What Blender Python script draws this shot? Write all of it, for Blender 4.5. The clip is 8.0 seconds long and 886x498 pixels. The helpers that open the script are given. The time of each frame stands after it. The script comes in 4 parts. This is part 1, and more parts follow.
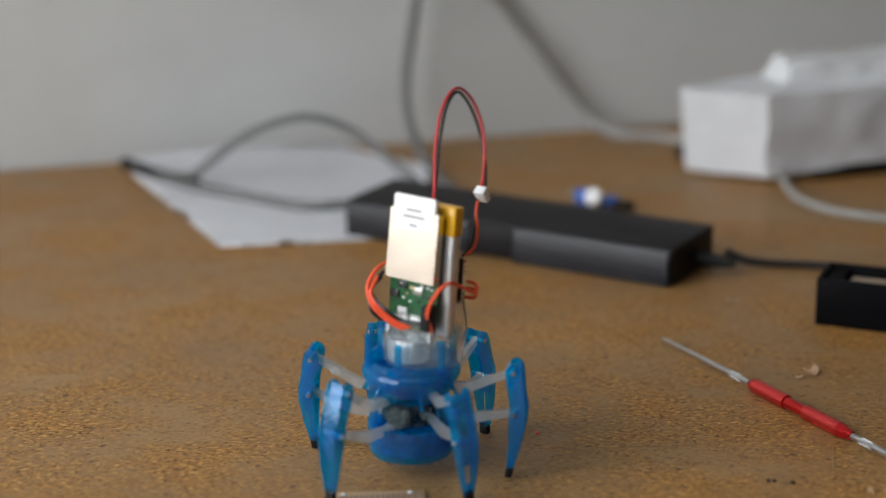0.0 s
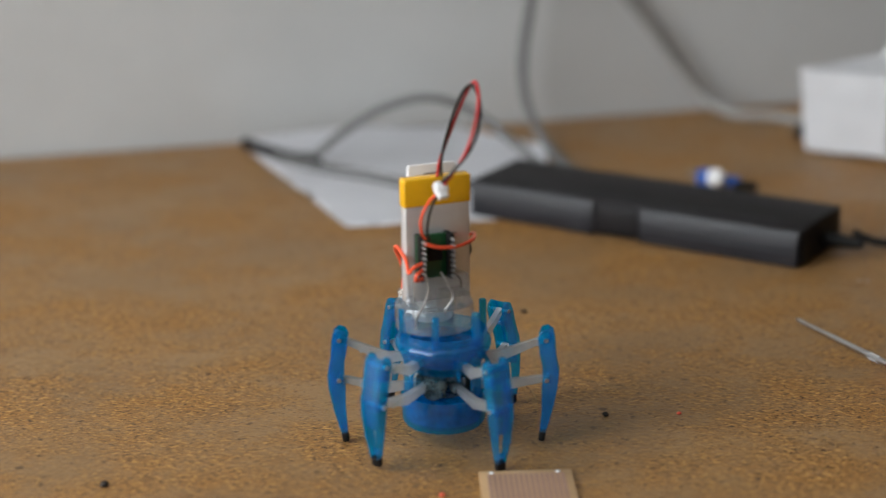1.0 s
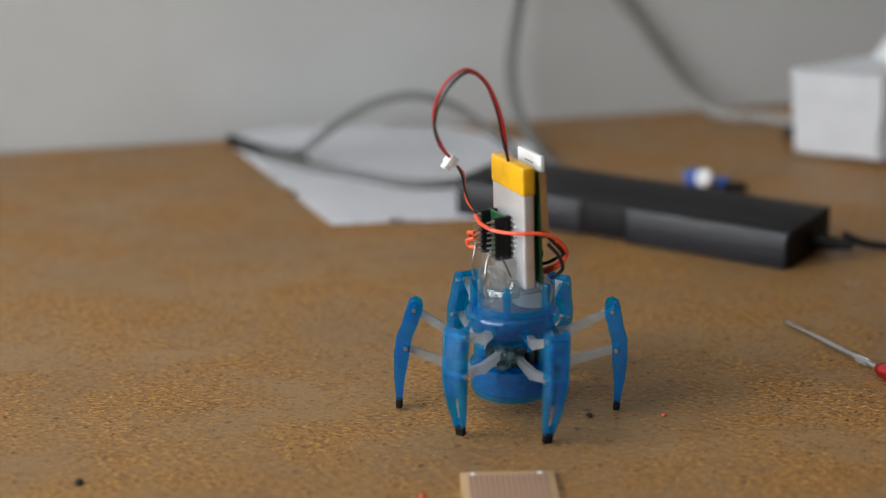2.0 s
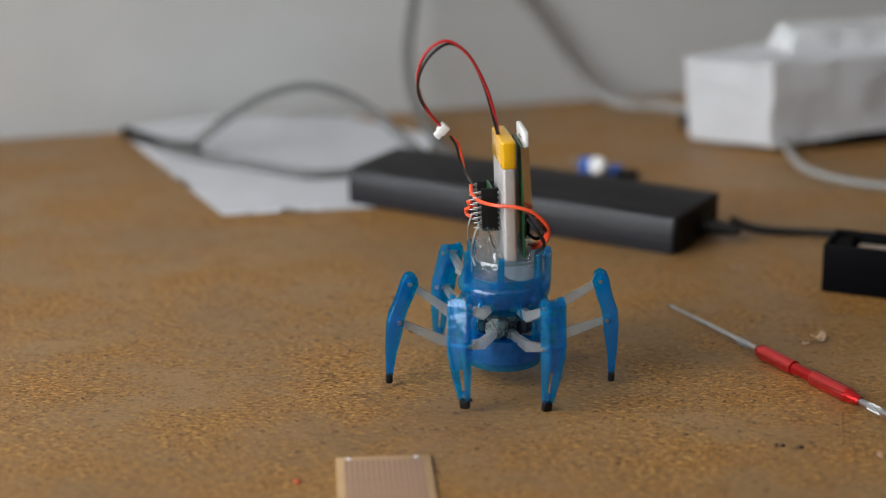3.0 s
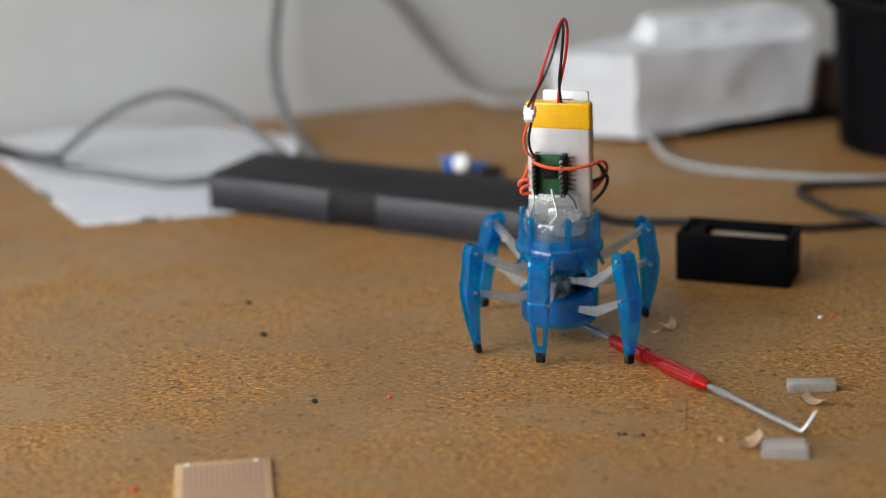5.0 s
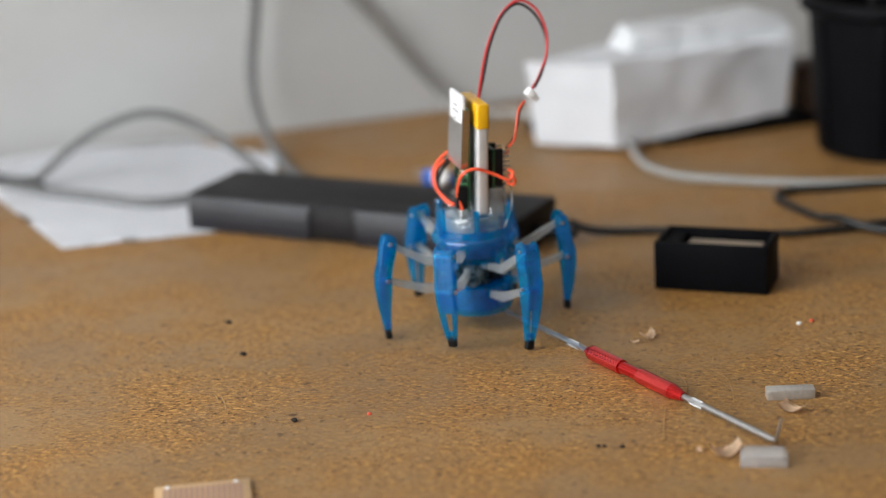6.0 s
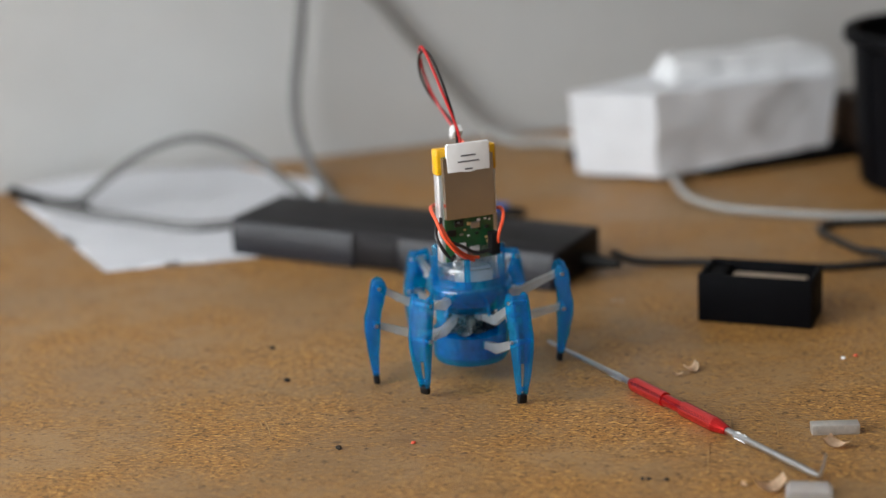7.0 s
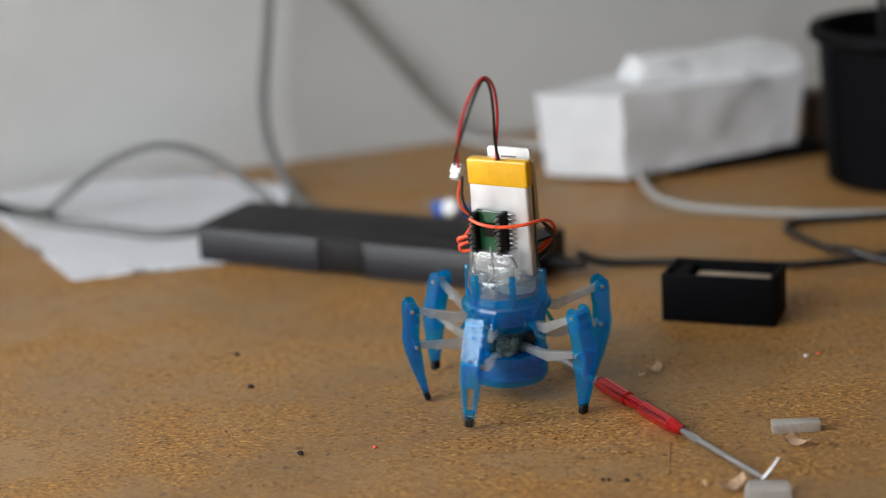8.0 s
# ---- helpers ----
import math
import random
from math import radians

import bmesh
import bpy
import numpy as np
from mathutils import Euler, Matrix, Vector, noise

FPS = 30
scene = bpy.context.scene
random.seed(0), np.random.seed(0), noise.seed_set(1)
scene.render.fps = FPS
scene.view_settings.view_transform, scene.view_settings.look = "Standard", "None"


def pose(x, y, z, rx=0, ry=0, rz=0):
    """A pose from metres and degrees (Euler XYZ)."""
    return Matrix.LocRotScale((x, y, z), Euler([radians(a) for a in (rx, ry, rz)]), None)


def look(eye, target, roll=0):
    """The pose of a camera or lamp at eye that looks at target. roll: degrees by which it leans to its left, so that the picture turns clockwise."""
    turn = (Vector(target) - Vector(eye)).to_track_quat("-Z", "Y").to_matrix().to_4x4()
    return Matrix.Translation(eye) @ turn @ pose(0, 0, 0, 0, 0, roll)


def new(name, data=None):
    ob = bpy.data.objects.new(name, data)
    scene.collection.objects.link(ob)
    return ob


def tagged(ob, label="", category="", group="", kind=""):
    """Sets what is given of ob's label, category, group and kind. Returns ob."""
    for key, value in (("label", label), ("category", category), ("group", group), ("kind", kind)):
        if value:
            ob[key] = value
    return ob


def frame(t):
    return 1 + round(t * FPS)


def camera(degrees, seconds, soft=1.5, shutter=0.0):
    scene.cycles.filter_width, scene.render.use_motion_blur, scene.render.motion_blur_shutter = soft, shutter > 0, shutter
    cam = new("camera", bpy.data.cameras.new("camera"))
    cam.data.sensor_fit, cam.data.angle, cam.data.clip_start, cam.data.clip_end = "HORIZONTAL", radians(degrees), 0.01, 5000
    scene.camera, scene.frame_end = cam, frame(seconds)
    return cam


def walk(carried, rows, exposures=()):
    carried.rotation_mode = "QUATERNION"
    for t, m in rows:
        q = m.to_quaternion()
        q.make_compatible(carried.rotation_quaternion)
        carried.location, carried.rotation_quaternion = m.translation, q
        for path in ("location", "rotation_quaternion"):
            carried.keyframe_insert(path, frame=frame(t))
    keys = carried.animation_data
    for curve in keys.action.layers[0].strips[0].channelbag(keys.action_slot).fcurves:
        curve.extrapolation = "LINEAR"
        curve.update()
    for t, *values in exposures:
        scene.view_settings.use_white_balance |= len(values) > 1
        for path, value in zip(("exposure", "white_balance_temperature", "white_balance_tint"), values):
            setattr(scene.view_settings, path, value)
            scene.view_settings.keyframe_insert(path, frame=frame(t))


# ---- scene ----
cam = camera(25.7, 8.0, soft=1.0, shutter=0.35)
cam.data.dof.use_dof = True
cam.data.dof.focus_distance = 0.97
cam.data.dof.aperture_fstop = 3.7

# seconds, x, y, z, yaw, pitch, roll: a hand-held camera over the desk, desk top at z = 0
PATH = [
    (0.0, -0.0334, -0.0077, 0.3703, 2.0856, -17.0332, 0.4214),
    (0.5, -0.0492, -0.0091, 0.3758, 3.2270, -17.8937, 0.5372),
    (1.0, -0.0692, -0.0163, 0.3748, 4.0849, -17.6826, 0.9405),
    (1.2, -0.0705, -0.0120, 0.3714, 4.6550, -17.7900, 0.8300),
    (2.3, -0.0578, -0.0032, 0.3675, 3.3809, -17.5338, 0.3933),
    (2.5, -0.0489, -0.0066, 0.3677, 2.8494, -17.5586, 0.4705),
    (3.0, -0.0380, -0.0033, 0.3608, 1.9962, -17.6214, 0.3794),
    (3.5, -0.0272, -0.0011, 0.3597, 1.1781, -17.6168, 0.6637),
    (4.0, -0.0131, 0.0000, 0.3583, 0.4253, -17.6136, 1.1018),
    (4.5, 0.0000, 0.0000, 0.3572, 0.0000, -17.4117, 1.6072),
    (5.0, 0.0073, 0.0011, 0.3540, -0.5239, -17.4473, 1.7970),
    (5.2, 0.0143, 0.0020, 0.3543, -0.8474, -17.4787, 2.1290),
    (6.3, 0.0163, 0.0013, 0.3618, -0.7608, -16.8575, 3.5540),
    (6.5, 0.0071, 0.0010, 0.3645, -0.3251, -16.5177, 3.7034),
    (7.0, 0.0081, 0.0000, 0.3618, -0.0411, -16.5098, 2.5371),
    (7.5, 0.0155, 0.0003, 0.3597, -0.6478, -16.2307, 2.3807),
    (8.0, 0.0238, -0.0001, 0.3618, -0.5458, -16.4693, 3.2836),
]
# the camera brightens its picture a little in the second half
EXPOSURES = [(0.0, -0.19), (0.5, -0.18), (1.0, -0.15), (2.5, -0.16), (3.5, -0.02), (4.5, 0.17), (5.2, 0.22), (6.3, 0.40), (6.7, 0.36), (7.2, 0.18), (8.0, 0.16)]
walk(cam, [(t, pose(x, y, z, 90 + pitch, roll, yaw)) for t, x, y, z, yaw, pitch, roll in PATH], EXPOSURES)

# ---- world and light ----
world = bpy.data.worlds.new("sky")
scene.world = world
world.use_nodes = True
wn = world.node_tree.nodes
sky = wn.new("ShaderNodeTexSky")
sky.sky_type, sky.sun_disc = "NISHITA", False
sky.sun_elevation, sky.sun_rotation = radians(35), radians(250)
wn["Background"].inputs["Strength"].default_value = 0.12
world.node_tree.links.new(sky.outputs[0], wn["Background"].inputs["Color"])


def window_light(name, m, w, h, power, color):
    data = bpy.data.lights.new(name, "AREA")
    data.shape, data.size, data.size_y, data.energy, data.color = "RECTANGLE", w, h, power, color
    ob = new(name, data)
    ob.matrix_world = m
    return ob


# daylight that comes in by the window in the wall to the west
window_light("window_daylight", look((-1.18, 0.00, 0.86), (0.0, 0.45, 0.55)), 1.55, 1.55, 38, (0.93, 0.97, 1.0))


# ---- helpers ----
def thing(name, label, category, m=None, group="", kind=""):
    ob = new(name)
    ob.empty_display_size = 0.01
    if m is not None:
        ob.matrix_basis = m
    return tagged(ob, label, category, group, kind)


def mesh_of(name, bm, material, smooth=40):
    me = bpy.data.meshes.new(name)
    bmesh.ops.recalc_face_normals(bm, faces=bm.faces[:])
    for f in bm.faces:
        f.smooth = True
    for e in bm.edges:
        if len(e.link_faces) == 2 and e.calc_face_angle(0) > radians(smooth):
            e.smooth = False
    bm.to_mesh(me)
    bm.free()
    for mt in (material if isinstance(material, (list, tuple)) else (material,)):
        me.materials.append(mt)
    return me


def part(name, bm, material, parent, label="", m=None, smooth=40):
    ob = new(name, bm if isinstance(bm, bpy.types.Mesh) else mesh_of(name, bm, material, smooth))
    ob.parent = parent
    if m is not None:
        ob.matrix_basis = m
    return tagged(ob, label)


def solo(name, bm, material, label, category, m=None, group="", kind="", smooth=40):
    ob = part(name, bm, material, None, "", m, smooth)
    return tagged(ob, label, category, group, kind)


def box(sx, sy, sz, at=(0, 0, 0), bevel=0.0, bm=None, turn=None, segs=2):
    """A box with rounded edges, centred at the place given."""
    bm = bm or bmesh.new()
    m = Matrix.Translation(at) @ (turn or Matrix()) @ Matrix.Diagonal((sx, sy, sz, 1))
    vs = bmesh.ops.create_cube(bm, size=1, matrix=m)["verts"]
    if bevel:
        es = list({e for v in vs for e in v.link_edges})
        bmesh.ops.bevel(bm, geom=es, offset=bevel, segments=segs, affect="EDGES", profile=0.5)
    return bm


def lathe(profile, n=40, bm=None, m=None):
    """A body of revolution from (radius, height) pairs."""
    bm = bm or bmesh.new()
    m = m or Matrix()
    rings = []
    for r, z in profile:
        if r < 1e-6:
            rings.append([bm.verts.new(m @ Vector((0, 0, z)))])
        else:
            rings.append([bm.verts.new(m @ Vector((r * math.cos(2 * math.pi * i / n), r * math.sin(2 * math.pi * i / n), z))) for i in range(n)])
    for a, b in zip(rings, rings[1:]):
        for i in range(n):
            j = (i + 1) % n
            if len(a) == 1 and len(b) == 1:
                continue
            if len(a) == 1:
                bm.faces.new((a[0], b[i], b[j]))
            elif len(b) == 1:
                bm.faces.new((a[i], a[j], b[0]))
            else:
                bm.faces.new((a[i], a[j], b[j], b[i]))
    return bm


def smooth_path(pts, steps=8):
    """Catmull-Rom through the points."""
    p = [Vector(q) for q in pts]
    p = [2 * p[0] - p[1]] + p + [2 * p[-1] - p[-2]]
    out = []
    for i in range(1, len(p) - 2):
        a, b, c, d = p[i - 1:i + 3]
        for k in range(steps):
            t = k / steps
            out.append(0.5 * (2 * b + (c - a) * t + (2 * a - 5 * b + 4 * c - d) * t * t + (3 * b - 3 * c + d - a) * t ** 3))
    out.append(p[-2])
    return out


def tube(pts, radius, n=10, steps=8, bm=None, ends=None):
    """A round cable along a smooth path."""
    bm = bm or bmesh.new()
    path = smooth_path(pts, steps) if steps else [Vector(q) for q in pts]
    side = None
    rings = []
    for i, q in enumerate(path):
        d = (path[min(i + 1, len(path) - 1)] - path[max(i - 1, 0)]).normalized()
        if side is None:
            side = d.orthogonal().normalized()
        side = (side - d * side.dot(d)).normalized()
        up = d.cross(side)
        r = radius if ends is None else radius + (ends - radius) * i / (len(path) - 1)
        rings.append([bm.verts.new(q + r * (math.cos(2 * math.pi * k / n) * side + math.sin(2 * math.pi * k / n) * up)) for k in range(n)])
    for a, b in zip(rings, rings[1:]):
        for k in range(n):
            bm.faces.new((a[k], a[(k + 1) % n], b[(k + 1) % n], b[k]))
    bm.faces.new(rings[0])
    bm.faces.new(rings[-1][::-1])
    return bm


def plate(outline, thick, m=None, bm=None, bevel=0.0):
    """A flat plate from an outline in x and z, thick along y."""
    bm = bm or bmesh.new()
    m = m or Matrix()
    a = [bm.verts.new(m @ Vector((x, -thick / 2, z))) for x, z in outline]
    b = [bm.verts.new(m @ Vector((x, thick / 2, z))) for x, z in outline]
    fs = [bm.faces.new(a), bm.faces.new(b[::-1])]
    k = len(outline)
    for i in range(k):
        fs.append(bm.faces.new((a[i], b[i], b[(i + 1) % k], a[(i + 1) % k])))
    if bevel:
        es = list({e for f in fs[:2] for e in f.edges})
        bmesh.ops.bevel(bm, geom=es, offset=bevel, segments=2, affect="EDGES", profile=0.5)
    return bm


# ---- materials ----
def material(name, color, rough=0.5, metal=0.0, transmission=0.0, ior=1.5, vary=0.0, scale=80.0, bump=0.0, bump_scale=300.0, coat=0.0, other=None, rough_vary=0.0, shine=0.5):
    """A surface with two scales of variation in colour, gloss and relief."""
    mt = bpy.data.materials.new(name)
    mt.use_nodes = True
    nt = mt.node_tree
    nodes, link = nt.nodes, nt.links.new
    b = nodes["Principled BSDF"]
    b.inputs["Base Color"].default_value = (*color, 1)
    b.inputs["Roughness"].default_value = rough
    b.inputs["Metallic"].default_value = metal
    b.inputs["Transmission Weight"].default_value = transmission
    b.inputs["IOR"].default_value = ior
    b.inputs["Coat Weight"].default_value = coat
    b.inputs["Specular IOR Level"].default_value = shine
    geo = nodes.new("ShaderNodeTexCoord")
    if vary or rough_vary:
        n1 = nodes.new("ShaderNodeTexNoise")
        n1.inputs["Scale"].default_value, n1.inputs["Detail"].default_value = scale, 6
        link(geo.outputs["Object"], n1.inputs["Vector"])
    if vary:
        mix = nodes.new("ShaderNodeMix")
        mix.data_type = "RGBA"
        dark = other or tuple(c * (1 - vary) for c in color)
        mix.inputs["A"].default_value = (*dark, 1)
        mix.inputs["B"].default_value = (*[min(1, c * (1 + vary * 0.5)) for c in color], 1)
        ramp = nodes.new("ShaderNodeMapRange")
        ramp.inputs["From Min"].default_value, ramp.inputs["From Max"].default_value = 0.3, 0.7
        link(n1.outputs["Fac"], ramp.inputs["Value"])
        link(ramp.outputs["Result"], mix.inputs["Factor"])
        link(mix.outputs["Result"], b.inputs["Base Color"])
    if rough_vary:
        r = nodes.new("ShaderNodeMapRange")
        r.inputs["To Min"].default_value, r.inputs["To Max"].default_value = max(0.02, rough - rough_vary), rough + rough_vary
        link(n1.outputs["Fac"], r.inputs["Value"])
        link(r.outputs["Result"], b.inputs["Roughness"])
    if bump:
        n2 = nodes.new("ShaderNodeTexNoise")
        n2.inputs["Scale"].default_value, n2.inputs["Detail"].default_value = bump_scale, 5
        link(geo.outputs["Object"], n2.inputs["Vector"])
        bp = nodes.new("ShaderNodeBump")
        bp.inputs["Strength"].default_value, bp.inputs["Distance"].default_value = bump, 0.0006
        link(n2.outputs["Fac"], bp.inputs["Height"])
        link(bp.outputs["Normal"], b.inputs["Normal"])
    return mt


def clear_material(name, tint, body, see, rough=0.08, vary=0.15, scale=150.0, bump=0.2, bump_scale=220.0, ior=1.45, deep=None, sheen=0.55):
    """Moulded see-through plastic: light goes through it tinted, scatters a little in it, and its skin is glossy."""
    mt = bpy.data.materials.new(name)
    mt.use_nodes = True
    nt = mt.node_tree
    nodes, link = nt.nodes, nt.links.new
    nodes.remove(nodes["Principled BSDF"])
    tc = nodes.new("ShaderNodeTexCoord")
    n1 = nodes.new("ShaderNodeTexNoise")
    n1.inputs["Scale"].default_value, n1.inputs["Detail"].default_value = scale, 4
    link(tc.outputs["Object"], n1.inputs["Vector"])
    n2 = nodes.new("ShaderNodeTexNoise")
    n2.inputs["Scale"].default_value, n2.inputs["Detail"].default_value = bump_scale, 3
    link(tc.outputs["Object"], n2.inputs["Vector"])
    bp = nodes.new("ShaderNodeBump")
    bp.inputs["Strength"].default_value, bp.inputs["Distance"].default_value = bump, 0.0006
    link(n2.outputs["Fac"], bp.inputs["Height"])
    through_ = nodes.new("ShaderNodeBsdfTransparent")
    through_.inputs["Color"].default_value = (*tint, 1)
    scatter = nodes.new("ShaderNodeBsdfTranslucent")
    diffuse = nodes.new("ShaderNodeBsdfDiffuse")
    mix = nodes.new("ShaderNodeMix")
    mix.data_type = "RGBA"
    mix.inputs["A"].default_value = (*(deep or [c * (1 - vary) for c in body]), 1)
    mix.inputs["B"].default_value = (*[min(1, c * (1 + vary)) for c in body], 1)
    spread = nodes.new("ShaderNodeMapRange")
    spread.inputs["From Min"].default_value, spread.inputs["From Max"].default_value = 0.35, 0.65
    link(n1.outputs["Fac"], spread.inputs["Value"])
    link(spread.outputs["Result"], mix.inputs["Factor"])
    for n in (scatter, diffuse):
        link(mix.outputs["Result"], n.inputs["Color"])
    m1, m2, m3 = (nodes.new("ShaderNodeMixShader") for _ in range(3))
    m1.inputs[0].default_value = 0.42
    link(scatter.outputs[0], m1.inputs[1])
    link(diffuse.outputs[0], m1.inputs[2])
    m2.inputs[0].default_value = see
    link(m1.outputs[0], m2.inputs[1])
    link(through_.outputs[0], m2.inputs[2])
    gloss = nodes.new("ShaderNodeBsdfGlossy")
    gloss.inputs["Roughness"].default_value = rough
    link(bp.outputs["Normal"], gloss.inputs["Normal"])
    edge = nodes.new("ShaderNodeLayerWeight")
    edge.inputs["Blend"].default_value = 0.5
    link(bp.outputs["Normal"], edge.inputs["Normal"])
    power = nodes.new("ShaderNodeMath")
    power.operation, power.inputs[1].default_value = "POWER", 4.0
    link(edge.outputs["Facing"], power.inputs[0])
    gain = nodes.new("ShaderNodeMath")
    gain.operation, gain.inputs[1].default_value, gain.inputs[2].default_value = "MULTIPLY_ADD", sheen, ((ior - 1) / (ior + 1)) ** 2
    link(power.outputs[0], gain.inputs[0])
    link(gain.outputs[0], m3.inputs[0])
    link(m2.outputs[0], m3.inputs[1])
    link(gloss.outputs[0], m3.inputs[2])
    link(m3.outputs[0], nodes["Material Output"].inputs["Surface"])
    return mt


def desk_material():
    """Bare varnished fibreboard: brown, flecked, worn paler in patches, with scratches."""
    mt = bpy.data.materials.new("worn_board")
    mt.use_nodes = True
    nt = mt.node_tree
    nodes, link = nt.nodes, nt.links.new
    b = nodes["Principled BSDF"]
    tc = nodes.new("ShaderNodeTexCoord")

    def noise_tex(scale, detail=6, rough=0.6, stretch=(1, 1, 1), turn=0.0):
        mp = nodes.new("ShaderNodeMapping")
        mp.inputs["Scale"].default_value = stretch
        mp.inputs["Rotation"].default_value = (0, 0, turn)
        link(tc.outputs["Object"], mp.inputs["Vector"])
        n = nodes.new("ShaderNodeTexNoise")
        n.inputs["Scale"].default_value, n.inputs["Detail"].default_value, n.inputs["Roughness"].default_value = scale, detail, rough
        link(mp.outputs["Vector"], n.inputs["Vector"])
        return n.outputs["Fac"]

    def ramp(fac, lo, hi, a, c):
        m = nodes.new("ShaderNodeMapRange")
        m.inputs["From Min"].default_value, m.inputs["From Max"].default_value = lo, hi
        m.inputs["To Min"].default_value, m.inputs["To Max"].default_value = a, c
        link(fac, m.inputs["Value"])
        return m.outputs["Result"]

    def blend(fac, a, c, mode="MIX"):
        m = nodes.new("ShaderNodeMix")
        m.data_type, m.blend_type = "RGBA", mode
        link(fac, m.inputs["Factor"])
        for sock, val in (("A", a), ("B", c)):
            if isinstance(val, tuple):
                m.inputs[sock].default_value = (*val, 1)
            else:
                link(val, m.inputs[sock])
        return m.outputs["Result"]

    large = noise_tex(7, 5, 0.6, (1, 1.3, 1))
    patch = noise_tex(13, 8, 0.72, (1, 1.15, 1), 0.15)
    worn = ramp(patch, 0.42, 0.62, 0, 1)
    # the sealed skin is dull brown, the worn patches orange and fibrous
    skin = blend(ramp(large, 0.35, 0.65, 0, 1), DESK_DARK, DESK_LIGHT)
    col = blend(worn, skin, DESK_WORN)
    stain = noise_tex(60, 6, 0.75, (1, 1.1, 1), 0.6)
    col = blend(ramp(stain, 0.52, 0.66, 0, 0.7), col, DESK_STAIN)
    fibre = noise_tex(440, 7, 0.8, (0.8, 0.9, 1), 0.5)
    mask = nodes.new("ShaderNodeMath")
    mask.operation = "MULTIPLY"
    link(ramp(fibre, 0.51, 0.59, 0, 1), mask.inputs[0])
    link(ramp(patch, 0.40, 0.58, 0.24, 1.0), mask.inputs[1])
    col = blend(mask.outputs[0], col, DESK_FLECK)
    pale = noise_tex(430, 5, 0.75, (0.6, 1.0, 1), 0.9)
    mask2 = nodes.new("ShaderNodeMath")
    mask2.operation = "MULTIPLY"
    link(ramp(pale, 0.52, 0.62, 0, 1), mask2.inputs[0])
    link(ramp(patch, 0.40, 0.58, 0.26, 1.0), mask2.inputs[1])
    col = blend(mask2.outputs[0], col, DESK_PALE)
    spot = noise_tex(210, 3, 0.6)
    col = blend(ramp(spot, 0.60, 0.67, 0, 0.85), col, DESK_FLECK)
    link(col, b.inputs["Base Color"])
    rough = ramp(patch, 0.42, 0.62, 0.38, 0.56)
    link(rough, b.inputs["Roughness"])
    b.inputs["IOR"].default_value, b.inputs["Specular IOR Level"].default_value = 1.5, 0.42
    bp = nodes.new("ShaderNodeBump")
    bp.inputs["Strength"].default_value, bp.inputs["Distance"].default_value = 0.65, 0.0009
    link(fibre, bp.inputs["Height"])
    link(bp.outputs["Normal"], b.inputs["Normal"])
    return mt


DESK_DARK, DESK_LIGHT, DESK_WORN = (0.232, 0.130, 0.050), (0.300, 0.175, 0.071), (0.318, 0.149, 0.035)
DESK_FLECK, DESK_PALE, DESK_STAIN = (0.062, 0.024, 0.007), (0.60, 0.33, 0.090), (0.180, 0.084, 0.023)
M_DESK = desk_material()
M_WALL = material("painted_wallpaper", (0.530, 0.537, 0.527), 0.85, vary=0.05, scale=14, bump=0.35, bump_scale=260)
M_ROOM = material("room_plaster", (0.70, 0.68, 0.65), 0.9, vary=0.06, scale=3)
# dark brown for the walls out of view, chosen to lower the bounced light
M_ROOM_DARK = material("bounce_cutting_wall", (0.24, 0.20, 0.17), 0.8, vary=0.3, scale=2.5)
M_FLOOR = material("dark_floor", (0.16, 0.11, 0.07), 0.6, vary=0.2, scale=6)
M_PAPER = material("white_paper", (0.89, 0.90, 0.93), 0.8, vary=0.04, scale=30, bump=0.2, bump_scale=120)
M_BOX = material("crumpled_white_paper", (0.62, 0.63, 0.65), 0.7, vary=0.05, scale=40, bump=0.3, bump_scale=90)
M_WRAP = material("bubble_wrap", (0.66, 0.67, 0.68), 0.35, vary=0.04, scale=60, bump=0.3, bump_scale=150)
M_ADAPTER = material("charcoal_plastic", (0.008, 0.007, 0.008), 0.50, shine=0.22, vary=0.25, scale=60, bump=0.25, bump_scale=900, rough_vary=0.06)
M_ADAPTER_GLOSS = material("satin_charcoal_plastic", (0.011, 0.011, 0.015), 0.36, shine=0.35, vary=0.2, scale=40, bump=0.1, bump_scale=900)
M_BLACK = material("black_plastic", (0.003, 0.003, 0.004), 0.55, shine=0.06, vary=0.2, scale=80, bump=0.15, bump_scale=800)
M_RUBBER = material("black_rubber", (0.005, 0.005, 0.005), 0.6, vary=0.2, scale=200, shine=0.25)
M_CABLE_GREY = material("grey_cable", (0.15, 0.15, 0.148), 0.5, vary=0.1, scale=60)
M_CABLE_PALE = material("pale_grey_cable", (0.31, 0.305, 0.29), 0.5, vary=0.08, scale=60)
M_BLUE = clear_material("clear_blue_plastic", (0.0, 0.78, 1.0), (0.0, 0.345, 0.68), 0.72, 0.04, 0.18, 110, bump=0.8, bump_scale=170, ior=1.7, sheen=0.30)
M_CLEAR = clear_material("clear_plastic", (0.93, 0.94, 0.94), (0.80, 0.82, 0.82), 0.91, 0.05, 0.08, bump=1.2, bump_scale=230, ior=2.1, sheen=0.7)
M_ARM = clear_material("milky_plastic", (0.90, 0.90, 0.88), (0.66, 0.67, 0.66), 0.54, 0.10, 0.08, bump=0.4, ior=1.6)
M_WHITE = material("white_plastic", (0.80, 0.80, 0.80), 0.4, vary=0.04, scale=200)
M_STEEL = material("steel", (0.52, 0.52, 0.53), 0.30, metal=1.0, vary=0.06, scale=250, rough_vary=0.05)
M_TIN = material("solder", (0.48, 0.48, 0.47), 0.3, metal=0.9, vary=0.2, scale=900)
